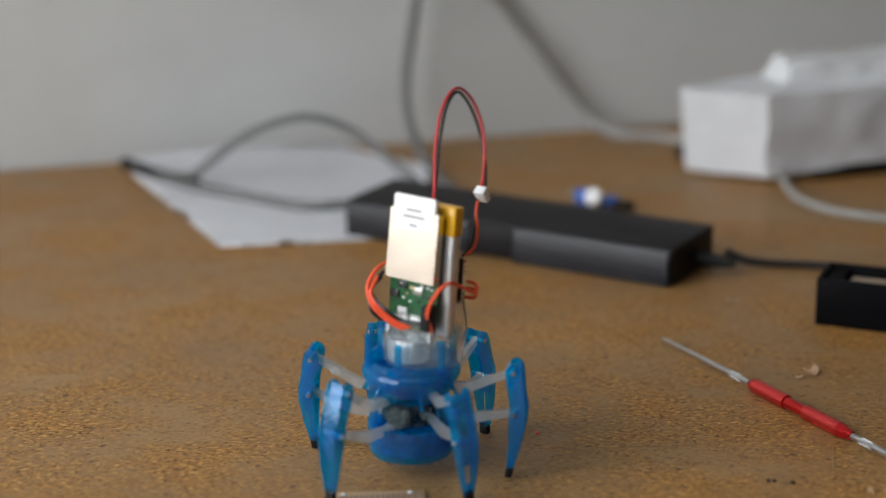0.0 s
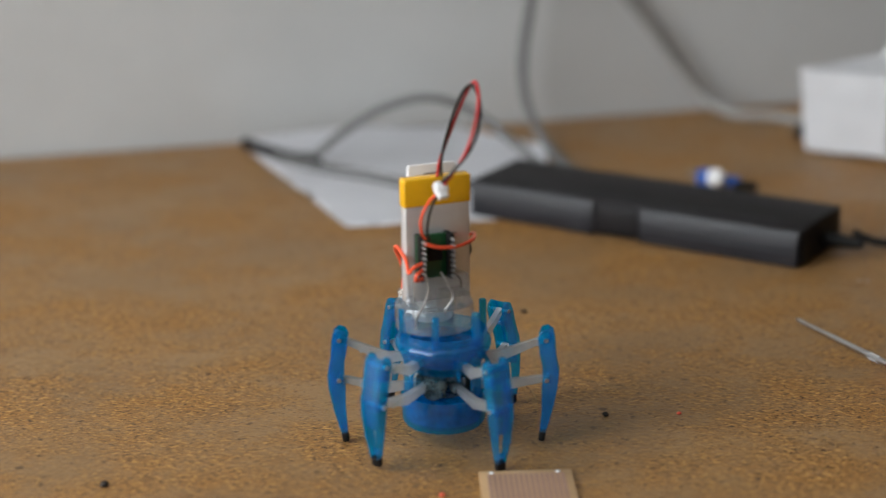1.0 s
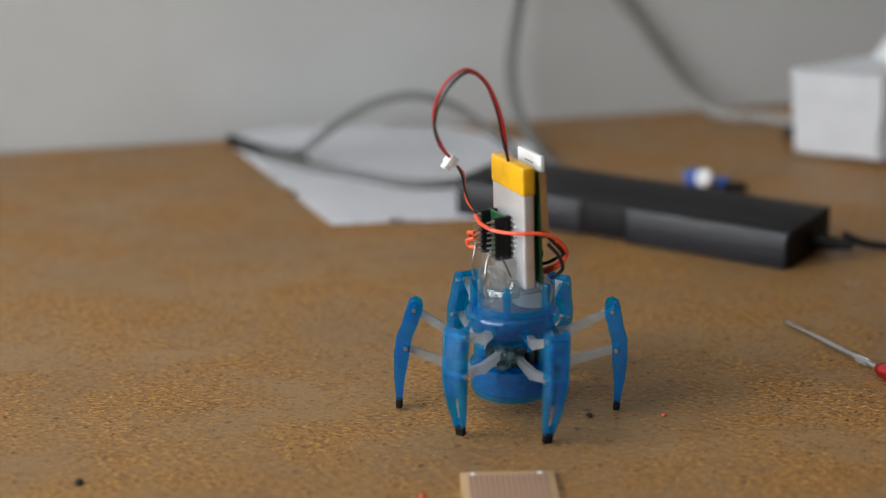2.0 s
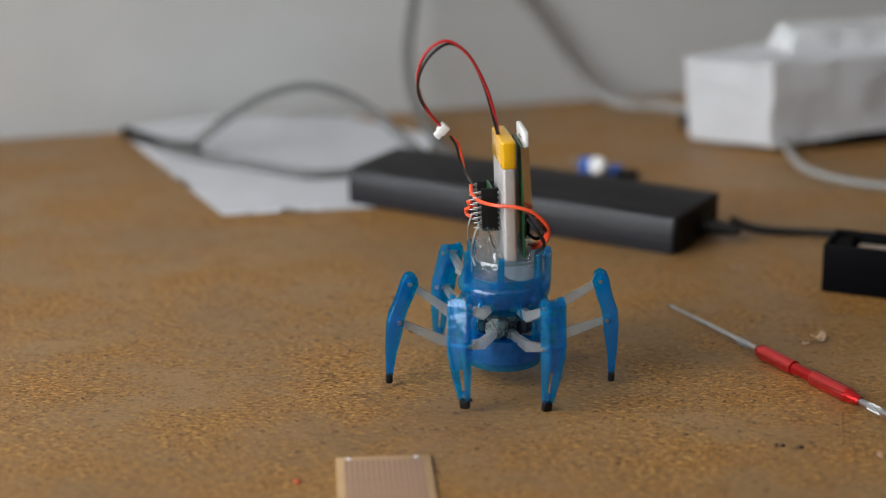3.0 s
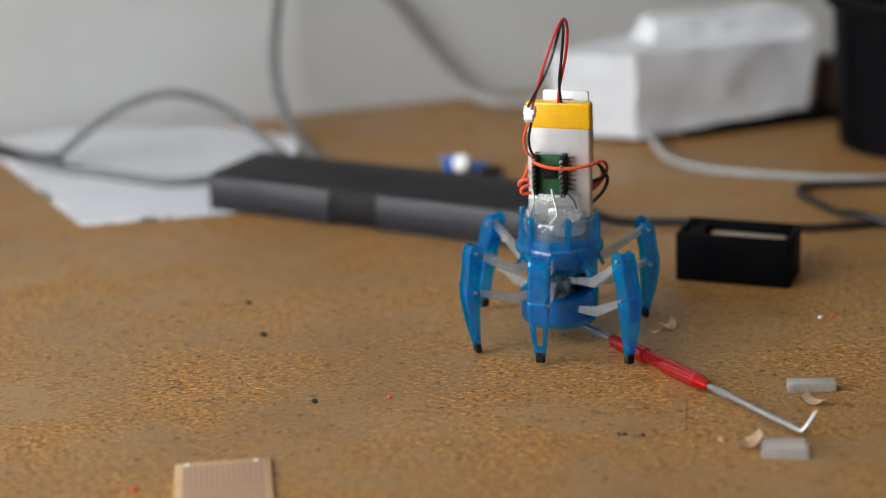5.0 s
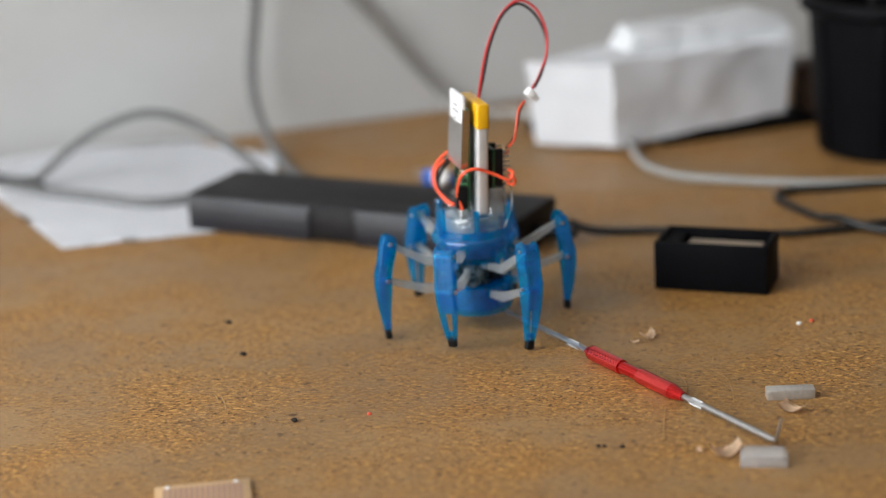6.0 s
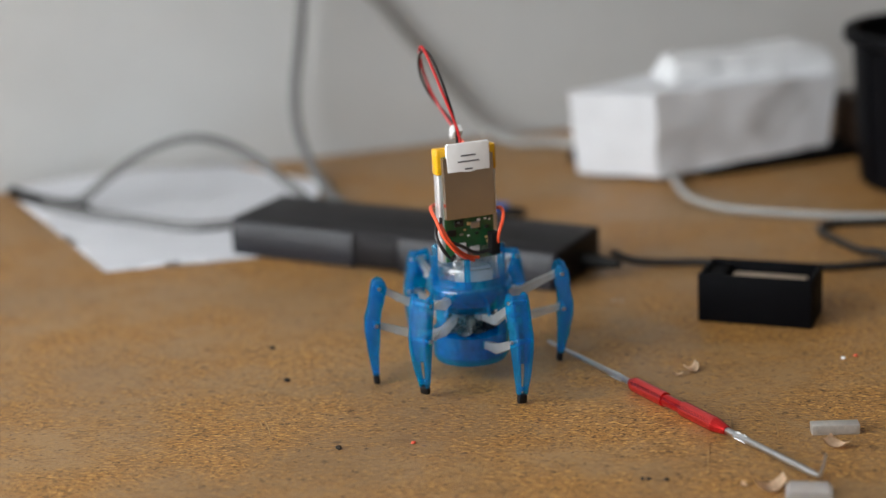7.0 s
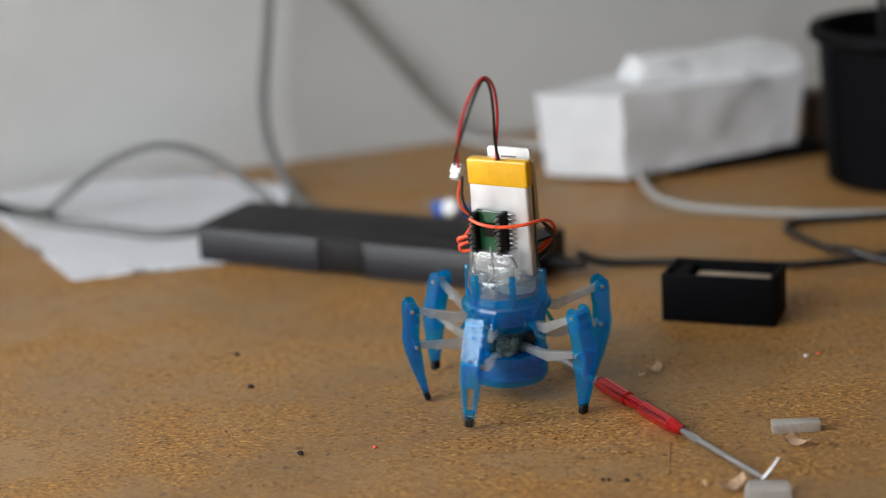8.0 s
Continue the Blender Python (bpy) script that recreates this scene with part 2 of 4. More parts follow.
M_RED_METAL = material("red_anodised_metal", (0.60, 0.022, 0.022), 0.15, metal=0.8, vary=0.04, scale=300, rough_vary=0.03)
M_RED_KNURL = material("knurled_red_metal", (0.80, 0.075, 0.070), 0.20, metal=0.9, vary=0.04, scale=300)


M_POUCH = material("silver_pouch", (0.72, 0.72, 0.73), 0.33, metal=0.55, vary=0.08, scale=120, bump=0.25, bump_scale=160)
M_TAPE = material("yellow_tape", (0.83, 0.44, 0.010), 0.22, vary=0.10, scale=140, coat=0.4, bump=0.2, bump_scale=140)
M_PCB = material("green_circuit_board", (0.012, 0.10, 0.035), 0.35, vary=0.35, scale=220, coat=0.3)
M_SHELL = material("card_slot_metal", (0.66, 0.61, 0.55), 0.22, metal=1.0, vary=0.05, scale=90, rough_vary=0.04)
M_PCB_TAN = material("tan_perfboard", (0.50, 0.32, 0.16), 0.5, vary=0.10, scale=60, bump=0.1)
M_COPPER = material("dull_copper_strips", (0.35, 0.21, 0.15), 0.5, metal=0.1, vary=0.12, scale=160)
M_WIRE_RED = material("red_wire", (0.52, 0.018, 0.020), 0.35, vary=0.12, scale=200)
M_WIRE_ORANGE = material("orange_red_wire", (0.86, 0.10, 0.035), 0.35, vary=0.10, scale=200)
M_WIRE_BLACK = material("black_wire", (0.012, 0.012, 0.013), 0.35, vary=0.2, scale=200)
M_BLUE_PART = material("blue_component_plastic", (0.02, 0.12, 0.52), 0.3, vary=0.15, scale=200)
M_WOOD = material("pale_wood_shaving", (0.74, 0.54, 0.36), 0.7, vary=0.2, scale=300, bump=0.4, bump_scale=700)
M_ACRYLIC = clear_material("clear_acrylic", (0.97, 0.98, 0.98), (0.95, 0.96, 0.97), 0.55, 0.05, 0.05, bump=0.1, ior=2.2)
M_INK = material("grey_ink", (0.12, 0.12, 0.13), 0.6)
M_CRUMB = material("dark_crumb", (0.03, 0.022, 0.016), 0.8, vary=0.4, scale=900)
M_RED_CRUMB = material("red_insulation_crumb", (0.75, 0.10, 0.05), 0.5, vary=0.2, scale=900)
M_GLASS = material("window_glass", (1, 1, 1), 0.0, transmission=1.0, ior=1.45)

# ---- the room ----
WALL_A = math.atan2(0.30, 1.0)
WALL_M = pose(0, 1.527, 0, 0, 0, math.degrees(WALL_A))


def wall(name, sx, sy, sz, m, mt, label):
    return solo(name, box(sx, sy, sz), mt, label, "wall", m, kind="structure")


# the desk board, which runs up to the wall behind it
bm = bmesh.new()
outline = [(-1.19, 0.30), (1.15, 0.30), (1.15, 1.869), (-1.19, 1.167)]
low = [bm.verts.new((x, y, -0.022)) for x, y in outline]
top = [bm.verts.new((x, y, 0.0)) for x, y in outline]
bm.faces.new(low[::-1])
bm.faces.new(top)
for i in range(4):
    bm.faces.new((low[i], low[(i + 1) % 4], top[(i + 1) % 4], top[i]))
desk = solo("desk_top", bm, M_DESK, "worn brown fibreboard desk top with scratches and crumbs", "desk", kind="structure")
wall("wall_north", 3.6, 0.12, 2.6, WALL_M @ pose(0.45, 0.063, 0.55), M_WALL, "off-white papered wall behind the desk")
solo("floor", box(4.6, 5.0, 0.05), M_FLOOR, "dark brown floor", "floor", pose(0, 0.0, -0.765), kind="structure")
solo("ceiling", box(4.6, 5.0, 0.05), M_ROOM, "plain white ceiling", "ceiling", pose(0, 0.0, 1.875), kind="structure")
# unseen walls behind and to the right, added dark to weaken the fill light
wall("wall_south", 4.0, 0.10, 2.6, pose(0, -2.2, 0.55), M_ROOM_DARK, "unseen wall kept dark to cut bounced light")
wall("wall_east", 0.10, 4.6, 2.6, pose(1.95, 0.0, 0.55), M_ROOM_DARK, "unseen wall kept dark to cut bounced light")
# the wall with the window
bm = box(0.10, 1.20, 2.6, (0, -1.6, 0.55))
box(0.10, 1.3, 2.6, (0, 1.35, 0.55), bm=bm)
box(0.10, 1.7, 0.79, (0, -0.15, -0.355), bm=bm)
box(0.10, 1.7, 0.21, (0, -0.15, 1.745), bm=bm)
west = solo("wall_west", bm, M_ROOM, "pale wall with a window", "wall", pose(-1.25, 0.15, 0), kind="structure")
win = thing("window_1", "white framed window", "window", pose(-1.25, 0.00, 0.84), kind="structure")
for y in (-0.83, 0.0, 0.83):
    part("window_frame", box(0.05, 0.04, 1.60, (0, y, 0), 0.004), M_WHITE, win)
for z in (-0.78, 0.78):
    part("window_frame", box(0.048, 1.69, 0.04, (0, 0, z), 0.004), M_WHITE, win)
for y in (-0.415, 0.415):
    p = part("pane", box(0.004, 0.79, 1.52, (0, y, 0)), M_GLASS, win)
    p.visible_shadow = False

# ---- things on the desk ----
def desk_paper():
    """A sheet of paper that lies flat with lifted, wavy edges."""
    bm = bmesh.new()
    a, b, c, d = (Vector(p) for p in ((-0.226, 1.200), (-0.095, 1.224), (-0.098, 1.400), (-0.175, 1.462)))
    e = Vector((-0.335, 1.412))
    n = 26
    rows = []
    for i in range(n + 1):
        u = i / n
        row = []
        for j in range(n + 1):
            v = j / n
            near = a.lerp(b, u)
            far = e.lerp(d, min(1, u * 1.25)) if u < 0.8 else d.lerp(c, (u - 0.8) / 0.2)
            p = near.lerp(far, v)
            z = 0.0007 + 0.0025 * (0.5 + 0.5 * math.sin(3.1 * u + 5 * v)) * v + 0.010 * max(0, v - 0.55) ** 1.5 * (1.2 + math.sin(5 * u)) \
                + 0.0012 * abs(noise.noise((p.x * 40, p.y * 40, 0)))
            row.append(bm.verts.new((p.x, p.y, z)))
        rows.append(row)
    for i in range(n):
        for j in range(n):
            bm.faces.new((rows[i][j], rows[i + 1][j], rows[i + 1][j + 1], rows[i][j + 1]))
    bmesh.ops.solidify(bm, geom=bm.faces[:], thickness=0.0003)
    return solo("paper_sheet", bm, M_PAPER, "creased white sheet of paper lying under the power adapter", "paper", smooth=60)


def power_adapter():
    """Slim charcoal adapter: body with bevelled edges, ribbed front lips, a smooth middle band, strain relief and feet."""
    L, D, H = 0.237, 0.066, 0.0245
    ang = math.degrees(math.atan2(1.1178 - 1.2302, 0.061 + 0.1474))
    m = pose(-0.1474, 1.2302, 0, 0, 0, ang)
    th = thing("power_adapter", "slim charcoal plastic power adapter with ribbed sides", "power adapter", m)
    part("body", box(L, D - 0.003, H - 0.001, (L / 2, D / 2 + 0.0015, H / 2 + 0.0004), 0.0016, segs=3), M_ADAPTER, th)
    for x0, x1 in ((0.0025, 0.094), (0.128, L - 0.0025)):
        prof = [(0.0026, 0.0006), (-0.0002, 0.0009), (-0.0006, H * 0.36), (0.0002, H * 0.40), (-0.0008, H * 0.45), (-0.0004, H * 0.70), (0.0012, H * 0.93), (0.0030, H * 0.95)]
        part("side_panel", plate(prof, x1 - x0, pose((x0 + x1) / 2, 0, 0, 0, 0, 90) @ Matrix.Diagonal((1, 1, 1, 1))), M_ADAPTER_GLOSS, th, "satin side panel with a moulded ridge", smooth=20)
    part("middle_band", box(0.032, 0.002, H * 0.78, (0.111, 0.0012, H * 0.48), 0.0006), M_ADAPTER, th)
    for y in (0.014, D - 0.010):
        part("top_groove", box(L - 0.02, 0.0007, 0.0006, (L / 2, y, H - 0.0001), 0.0002), M_ADAPTER_GLOSS, th)
    bm = lathe([(0, 0), (0.0052, 0), (0.0050, 0.006), (0.0036, 0.018), (0.0026, 0.026), (0, 0.026)], 16, m=pose(L - 0.001, D * 0.60, 0.0095, 0, 90, 0))
    part("strain_relief", bm, M_RUBBER, th, "black rubber strain relief")
    for x in (0.02, L - 0.02):
        for y in (0.014, D - 0.012):
            part("foot", lathe([(0, 0), (0.004, 0), (0.004, 0.0015), (0, 0.0015)], 14, m=pose(x, y, 0)), M_RUBBER, th)
    return th


def cable(name, pts, r, mt, label, taper=None):
    return solo(name, tube(pts, r, 10, 8, ends=taper), mt, label, "cable")


def cables():
    # looped lead on the sheet of paper, its black plug at one end
    cable("adapter_lead", [(-0.292, 1.362, 0.0062), (-0.268, 1.350, 0.010), (-0.246, 1.352, 0.026), (-0.218, 1.356, 0.043), (-0.184, 1.358, 0.051),
                           (-0.152, 1.358, 0.041), (-0.122, 1.345, 0.022), (-0.098, 1.320, 0.009), (-0.070, 1.305, 0.004), (-0.03, 1.297, 0.004)],
          0.0032, M_CABLE_GREY, "grey power lead standing in a loop over the paper")
    cable("adapter_lead", [(-0.297, 1.360, 0.0045), (-0.262, 1.334, 0.0044), (-0.225, 1.312, 0.0048), (-0.185, 1.288, 0.0046), (-0.155, 1.288, 0.005),
                           (-0.135, 1.300, 0.0046), (-0.100, 1.318, 0.004)],
          0.0034, M_CABLE_GREY, "grey power lead lying across the paper")
    th = thing("cable_plug", "black moulded plug of the grey power lead", "plug")
    part("plug_body", tube([(-0.326, 1.390, 0.0085), (-0.314, 1.380, 0.0072), (-0.300, 1.368, 0.0062)], 0.0042, 12, 5), M_RUBBER, th)
    part("plug_neck", tube([(-0.300, 1.368, 0.0062), (-0.284, 1.356, 0.0060), (-0.262, 1.340, 0.0060)], 0.0042, 12, 5, ends=0.0037), M_RUBBER, th)
    # leads that come down along the wall
    cable("wall_lead", [(-0.085, 1.470, 0.40), (-0.098, 1.468, 0.22), (-0.110, 1.464, 0.115), (-0.118, 1.460, 0.060), (-0.116, 1.450, 0.030),
                        (-0.106, 1.420, 0.012), (-0.092, 1.375, 0.0045), (-0.083, 1.340, 0.0045), (-0.060, 1.295, 0.0045)],
          0.0040, M_CABLE_GREY, "grey lead hanging down in front of the wall")
    cable("wall_lead", [(-0.150, 1.475, 0.30), (-0.088, 1.494, 0.17), (-0.040, 1.508, 0.100), (-0.014, 1.515, 0.066), (0.010, 1.522, 0.032),
                        (0.028, 1.518, 0.010), (0.050, 1.497, 0.0045), (0.074, 1.492, 0.0045), (0.096, 1.480, 0.0045), (0.104, 1.460, 0.006), (0.102, 1.440, 0.007)],
          0.0040, M_CABLE_PALE, "pale grey lead running down the wall to a plug")
    th = thing("cable_plug", "black plug lying beside the white parcel", "plug")
    part("plug_body", box(0.022, 0.012, 0.010, (0.100, 1.432, 0.0066), 0.003, turn=pose(0, 0, 0, 0, 0, -20)), M_RUBBER, th)
    cable("white_cable", [(0.163, 1.400, 0.010), (0.160, 1.365, 0.006), (0.163, 1.330, 0.0029), (0.170, 1.303, 0.0029), (0.186, 1.282, 0.0029), (0.210, 1.268, 0.0029),
                          (0.245, 1.254, 0.0029), (0.285, 1.244, 0.0029), (0.34, 1.238, 0.0029), (0.42, 1.25, 0.0029)],
          0.0029, M_CABLE_PALE, "pale cable curving out from under the parcel")
    cable("black_cable", [(0.099, 1.167, 0.0095), (0.112, 1.164, 0.0045), (0.130, 1.163, 0.0026), (0.155, 1.160, 0.0026), (0.190, 1.150, 0.0026), (0.226, 1.139, 0.0026),
                          (0.260, 1.141, 0.0026), (0.30, 1.150, 0.0026), (0.36, 1.16, 0.0026)],
          0.0026, M_WIRE_BLACK, "thin black lead of the power adapter")
    cable("black_cable", [(0.32, 1.236, 0.0025), (0.285, 1.234, 0.0025), (0.252, 1.233, 0.0025), (0.240, 1.222, 0.0025), (0.243, 1.203, 0.0025), (0.255, 1.172, 0.0026),
                          (0.265, 1.150, 0.0070), (0.285, 1.132, 0.0040), (0.33, 1.105, 0.0026)],
          0.0025, M_WIRE_BLACK, "thin black cable with a bend")


def small_black_box():
    """Open black box with a pale metal piece inside."""
    W, D, H, w = 0.065, 0.0345, 0.0282, 0.0030
    ang = math.degrees(math.atan2(1.0315 - 1.0548, 0.1997 - 0.1389))
    m = pose(0.1389, 1.0548, 0, 0, 0, ang)
    th = thing("open_box", "small open black plastic box with a metal insert", "box", m)
    bm = box(W, w, H, (W / 2, w / 2, H / 2), 0.0008)
    part("front_wall", bm, M_BLACK, th)
    part("back_wall", box(W, w, H, (W / 2, D - w / 2, H / 2), 0.0008), M_BLACK, th)
    part("end_wall", box(w, D - 2 * w, H, (w / 2, D / 2, H / 2 - 0.0002), 0.0006), M_BLACK, th)
    part("end_wall", box(w, D - 2 * w, H, (W - w / 2, D / 2, H / 2 - 0.0002), 0.0006), M_BLACK, th)
    part("bottom", box(W - 2 * w, D - 2 * w, w, (W / 2, D / 2, w / 2)), M_BLACK, th)
    part("ledge", box(0.010, D - 2 * w, 0.0036, (w + 0.005, D / 2, H - 0.0042), 0.0005), M_BLACK, th)
    part("metal_insert", box(W - 0.022, D - 0.012, 0.016, (W / 2 + 0.004, D / 2 + 0.001, 0.0145), 0.001), M_TAN_METAL, th, "pale brass-coloured insert")
    return th


def crumple(bm, amount, scale, seed):
    for v in bm.verts:
        n = noise.noise_vector(v.co * scale + Vector((seed, seed * 2, 0)))
        f = noise.noise_vector(v.co * scale * 3.1 + Vector((seed, 0, seed)))
        v.co += n * amount + f * amount * 0.4


def prism(foot, z0, z1, cuts=12, top_inset=0.0):
    """A four-cornered block on a footprint, divided for crumpling."""
    bm = bmesh.new()
    c = sum((Vector(p) for p in foot), Vector((0, 0))) / 4
    grid = {}

    def vert(p):
        key = tuple(round(q, 5) for q in p)
        if key not in grid:
            grid[key] = bm.verts.new(p)
        return grid[key]

    def at(u, v, w):
        a, b, cc, d = (Vector(p) for p in foot)
        p = a.lerp(b, u).lerp(d.lerp(cc, u), v)
        p = p.lerp(c, top_inset * w)
        return (p.x, p.y, z0 + (z1 - z0) * w)
    r = [i / cuts for i in range(cuts + 1)]
    for i in range(cuts):
        for j in range(cuts):
            a, b, c0, d = r[i], r[i + 1], r[j], r[j + 1]
            for f in (lambda u, v: at(u, 0, v), lambda u, v: at(u, 1, v), lambda u, v: at(0, u, v), lambda u, v: at(1, u, v), lambda u, v: at(u, v, 0), lambda u, v: at(u, v, 1)):
                bm.faces.new([vert(f(*q)) for q in ((a, c0), (b, c0), (b, d), (a, d))])
    return bm


def white_parcel():
    th = thing("wrapped_parcel", "white paper-wrapped parcel with crumpled sides", "parcel")
    bm = prism([(0.150, 1.366), (0.281, 1.412), (0.243, 1.498), (0.094, 1.394)], 0.0040, 0.0655, 22, -0.07)
    crumple(bm, 0.0019, 30, 3.0)
    # the far end rests on the tray
    for v in bm.verts:
        v.co.z += max(0.0, v.co.x - 0.150) * 0.07 * max(0.0, 1 - v.co.z / 0.060)
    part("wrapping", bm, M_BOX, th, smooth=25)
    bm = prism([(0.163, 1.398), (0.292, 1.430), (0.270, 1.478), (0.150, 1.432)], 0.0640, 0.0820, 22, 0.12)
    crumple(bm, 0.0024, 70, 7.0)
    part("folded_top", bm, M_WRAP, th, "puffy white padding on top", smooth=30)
    bm = box(0.130, 0.050, 0.0066, (0.238, 1.4215, 0.0033), 0.001, turn=pose(0, 0, 0, 0, 0, 20))
    solo("black_tray", bm, M_BLACK, "flat black tray under the white parcel", "tray")
    return th


def planter():
    th = thing("plant_pot", "black plastic plant pot with a lipped rim", "plant pot", pose(0.349, 1.345, 0))
    part("pot_wall", lathe([(0, 0.0), (0.0545, 0.0), (0.0565, 0.002), (0.0630, 0.102), (0.0612, 0.103), (0.0605, 0.101), (0.053, 0.006), (0, 0.006)], 48), M_BLACK, th)
    part("rim", lathe([(0.0630, 0.1005), (0.0670, 0.1010), (0.0695, 0.1030), (0.0697, 0.1085), (0.0688, 0.1105), (0.0630, 0.1110), (0.0612, 0.1090), (0.0612, 0.1030), (0.0630, 0.1005)], 48), M_BLACK, th)
    for k in range(8):
        a = math.radians(45 * k + 20)
        part("rib", box(0.0030, 0.0060, 0.0900, (0.0600 * math.cos(a), 0.0600 * math.sin(a), 0.0520), 0.0010, turn=pose(0, 0, 0, 0, 3.7, 45 * k + 20)), M_BLACK, th)
    part("stake", tube([(-0.020, -0.010, 0.070), (-0.021, -0.008, 0.130), (-0.020, -0.006, 0.210)], 0.0030, 8, 4), M_RUBBER, th, "thin dark stake in the soil")
    part("soil", lathe([(0, 0.086), (0.03, 0.0865), (0.0585, 0.0855), (0.0585, 0.080), (0, 0.080)], 40), M_CRUMB, th, "dark soil")
    # brown wooden block half hidden between the parcel and the pot
    solo("wooden_block", box(0.045, 0.030, 0.042, (0.318, 1.452, 0.021), 0.002), M_DARKWOOD, "dark brown wooden block behind the parcel", "block")


def potentiometer():
    """Blue trimmer with a round white knob and legs."""
    m = pose(0.022, 1.302, 0, 0, 0, -22)
    th = thing("blue_component", "blue electronic component with a round white knob", "component", m)
    part("housing", box(0.015, 0.011, 0.010, (-0.006, 0.002, 0.0062), 0.001), M_BLUE_PART, th)
    part("housing", box(0.014, 0.010, 0.006, (0.009, 0.002, 0.0050), 0.001), M_BLUE_PART, th)
    part("knob", lathe([(0, 0), (0.0058, 0), (0.0066, 0.001), (0.0066, 0.0045), (0.0052, 0.0066), (0, 0.0072)], 24, m=pose(0.002, -0.004, 0.0078, 70, 0, 0)), M_WHITE, th, "round white knob")
    for i in range(3):
        part("pin", tube([(-0.010 - 0.0015 * i, 0.004 - 0.004 * i, 0.004), (-0.016 - 0.001 * i, 0.006 - 0.004 * i, 0.008), (-0.020, 0.006 - 0.004 * i, 0.010)], 0.0005, 6, 4), M_TIN, th)
    part("plug", box(0.016, 0.007, 0.006, (0.021, 0.000, 0.0032), 0.001, turn=pose(0, 0, 0, 0, 0, 6)), M_RUBBER, th, "black end piece")


def perfboard():
    ang = math.degrees(math.atan2(0.8113 - 0.8067, -0.0744 + 0.1173))
    m = pose(-0.1178, 0.8115, 0, 0, 0, ang)
    th = thing("perfboard", "tan copper-strip prototyping board lying on the desk", "circuit board", m)
    W, D = 0.0432, 0.056
    part("board", box(W, D, 0.0016, (W / 2, -D / 2, 0.0008), 0.0002), M_PCB_TAN, th)
    me = None
    for i in range(15):
        o = part("copper_strip", me or mesh_of("copper_strip", box(0.0017, D - 0.008, 0.00012, (0, 0, 0)), M_COPPER), M_COPPER, th, m=pose(0.0046 + i * 0.00243, -D / 2, 0.00168))
        me = o.data
    for x in (0.0058, W - 0.0066):
        part("solder_dot", lathe([(0, 0.0004), (0.0010, 0.0003), (0.0013, 0), (0, 0)], 12, m=pose(x, -0.0026, 0.0018)), M_WHITE, th, "pale dot")
    return th


def knurl(x0, x1, r, around=48, along=44):
    """A sleeve along x with diamond relief cut crosswise."""
    bm = bmesh.new()
    rings = []
    for i in range(along + 1):
        x = x0 + (x1 - x0) * i / along
        ring = []
        for k in range(around):
            a = 2 * math.pi * k / around
            cut = 0 if i in (0, along) else 0.00010 * ((i + k) % 4 in (0, 1)) + 0.00010 * ((i - k) % 4 in (0, 1))
            q = r - 0.0001 + cut
            ring.append(bm.verts.new((x, q * math.cos(a), q * math.sin(a))))
        rings.append(ring)
    for a, b in zip(rings, rings[1:]):
        for k in range(around):
            bm.faces.new((a[k], a[(k + 1) % around], b[(k + 1) % around], b[k]))
    bm.faces.new(rings[0])
    bm.faces.new(rings[-1][::-1])
    return bm


def hand_tool():
    """Double-ended scriber with a knurled red handle; its own axis lies along x, the hook points up."""
    th = thing("scribing_tool", "steel scribing tool with a knurled red metal handle and bent tip", "hand tool")
    R = 0.0039
    grip0, grip1 = -0.041, 0.041
    ax = pose(0, 0, 0, 0, 90, 0)
    prof = [(0, -0.041), (0.0022, -0.041), (0.0034, -0.0385), (R, -0.0368), (0.0031, -0.0364), (0.0031, 0.0316), (R, 0.0320), (0.0035, 0.0345), (0.0022, 0.041), (0, 0.041)]
    part("handle", lathe(prof, 32, m=ax), M_RED_METAL, th, "polished dark red handle core")
    for x0, x1 in ((-0.0366, -0.0104), (0.0052, 0.0318)):
        part("knurled_grip", knurl(x0, x1, R), M_RED_KNURL, th, "knurled red grip", smooth=60)
    part("shaft", lathe([(0, 0.0405), (0.0017, 0.0405), (0.0017, 0.1045), (0.0013, 0.1080), (0, 0.1080)], 16, m=ax), M_STEEL, th, "bright steel shaft")
    bm = bmesh.new()
    for k in range(9):
        a0 = 2 * math.pi * k / 9
        for s in (1, -1):
            tube([(0.0475 + 0.009 * q / 6, 0.00172 * math.cos(a0 + s * q / 6 * 1.5), 0.00172 * math.sin(a0 + s * q / 6 * 1.5)) for q in range(7)], 0.00026, 5, 0, bm=bm)
    tagged(part("knurl_ring", bm, M_TIN, th), kind="stuff")
    part("hook", tube([(0.1073, 0, 0), (0.1095, 0, 0.0004), (0.1103, 0, 0.0018), (0.1117, 0, 0.006), (0.1130, 0, 0.0118)], 0.0013, 10, 5, ends=0.0005), M_STEEL, th, "bent steel point")
    part("shaft", lathe([(0, -0.0405), (0.0017, -0.0405), (0.0017, -0.062), (0.0015, -0.085), (0.0009, -0.112), (0.0013, -0.118), (0.0006, -0.122), (0, -0.1225)], 16, m=ax), M_STEEL, th, "tapered steel point")
    bm = bmesh.new()
    for k in range(9):
        a0 = 2 * math.pi * k / 9
        for s in (1, -1):
            tube([(-0.0575 + 0.009 * q / 6, 0.00172 * math.cos(a0 + s * q / 6 * 1.5), 0.00172 * math.sin(a0 + s * q / 6 * 1.5)) for q in range(7)], 0.00026, 5, 0, bm=bm)
    tagged(part("knurl_ring", bm, M_TIN, th), kind="stuff")
    return th


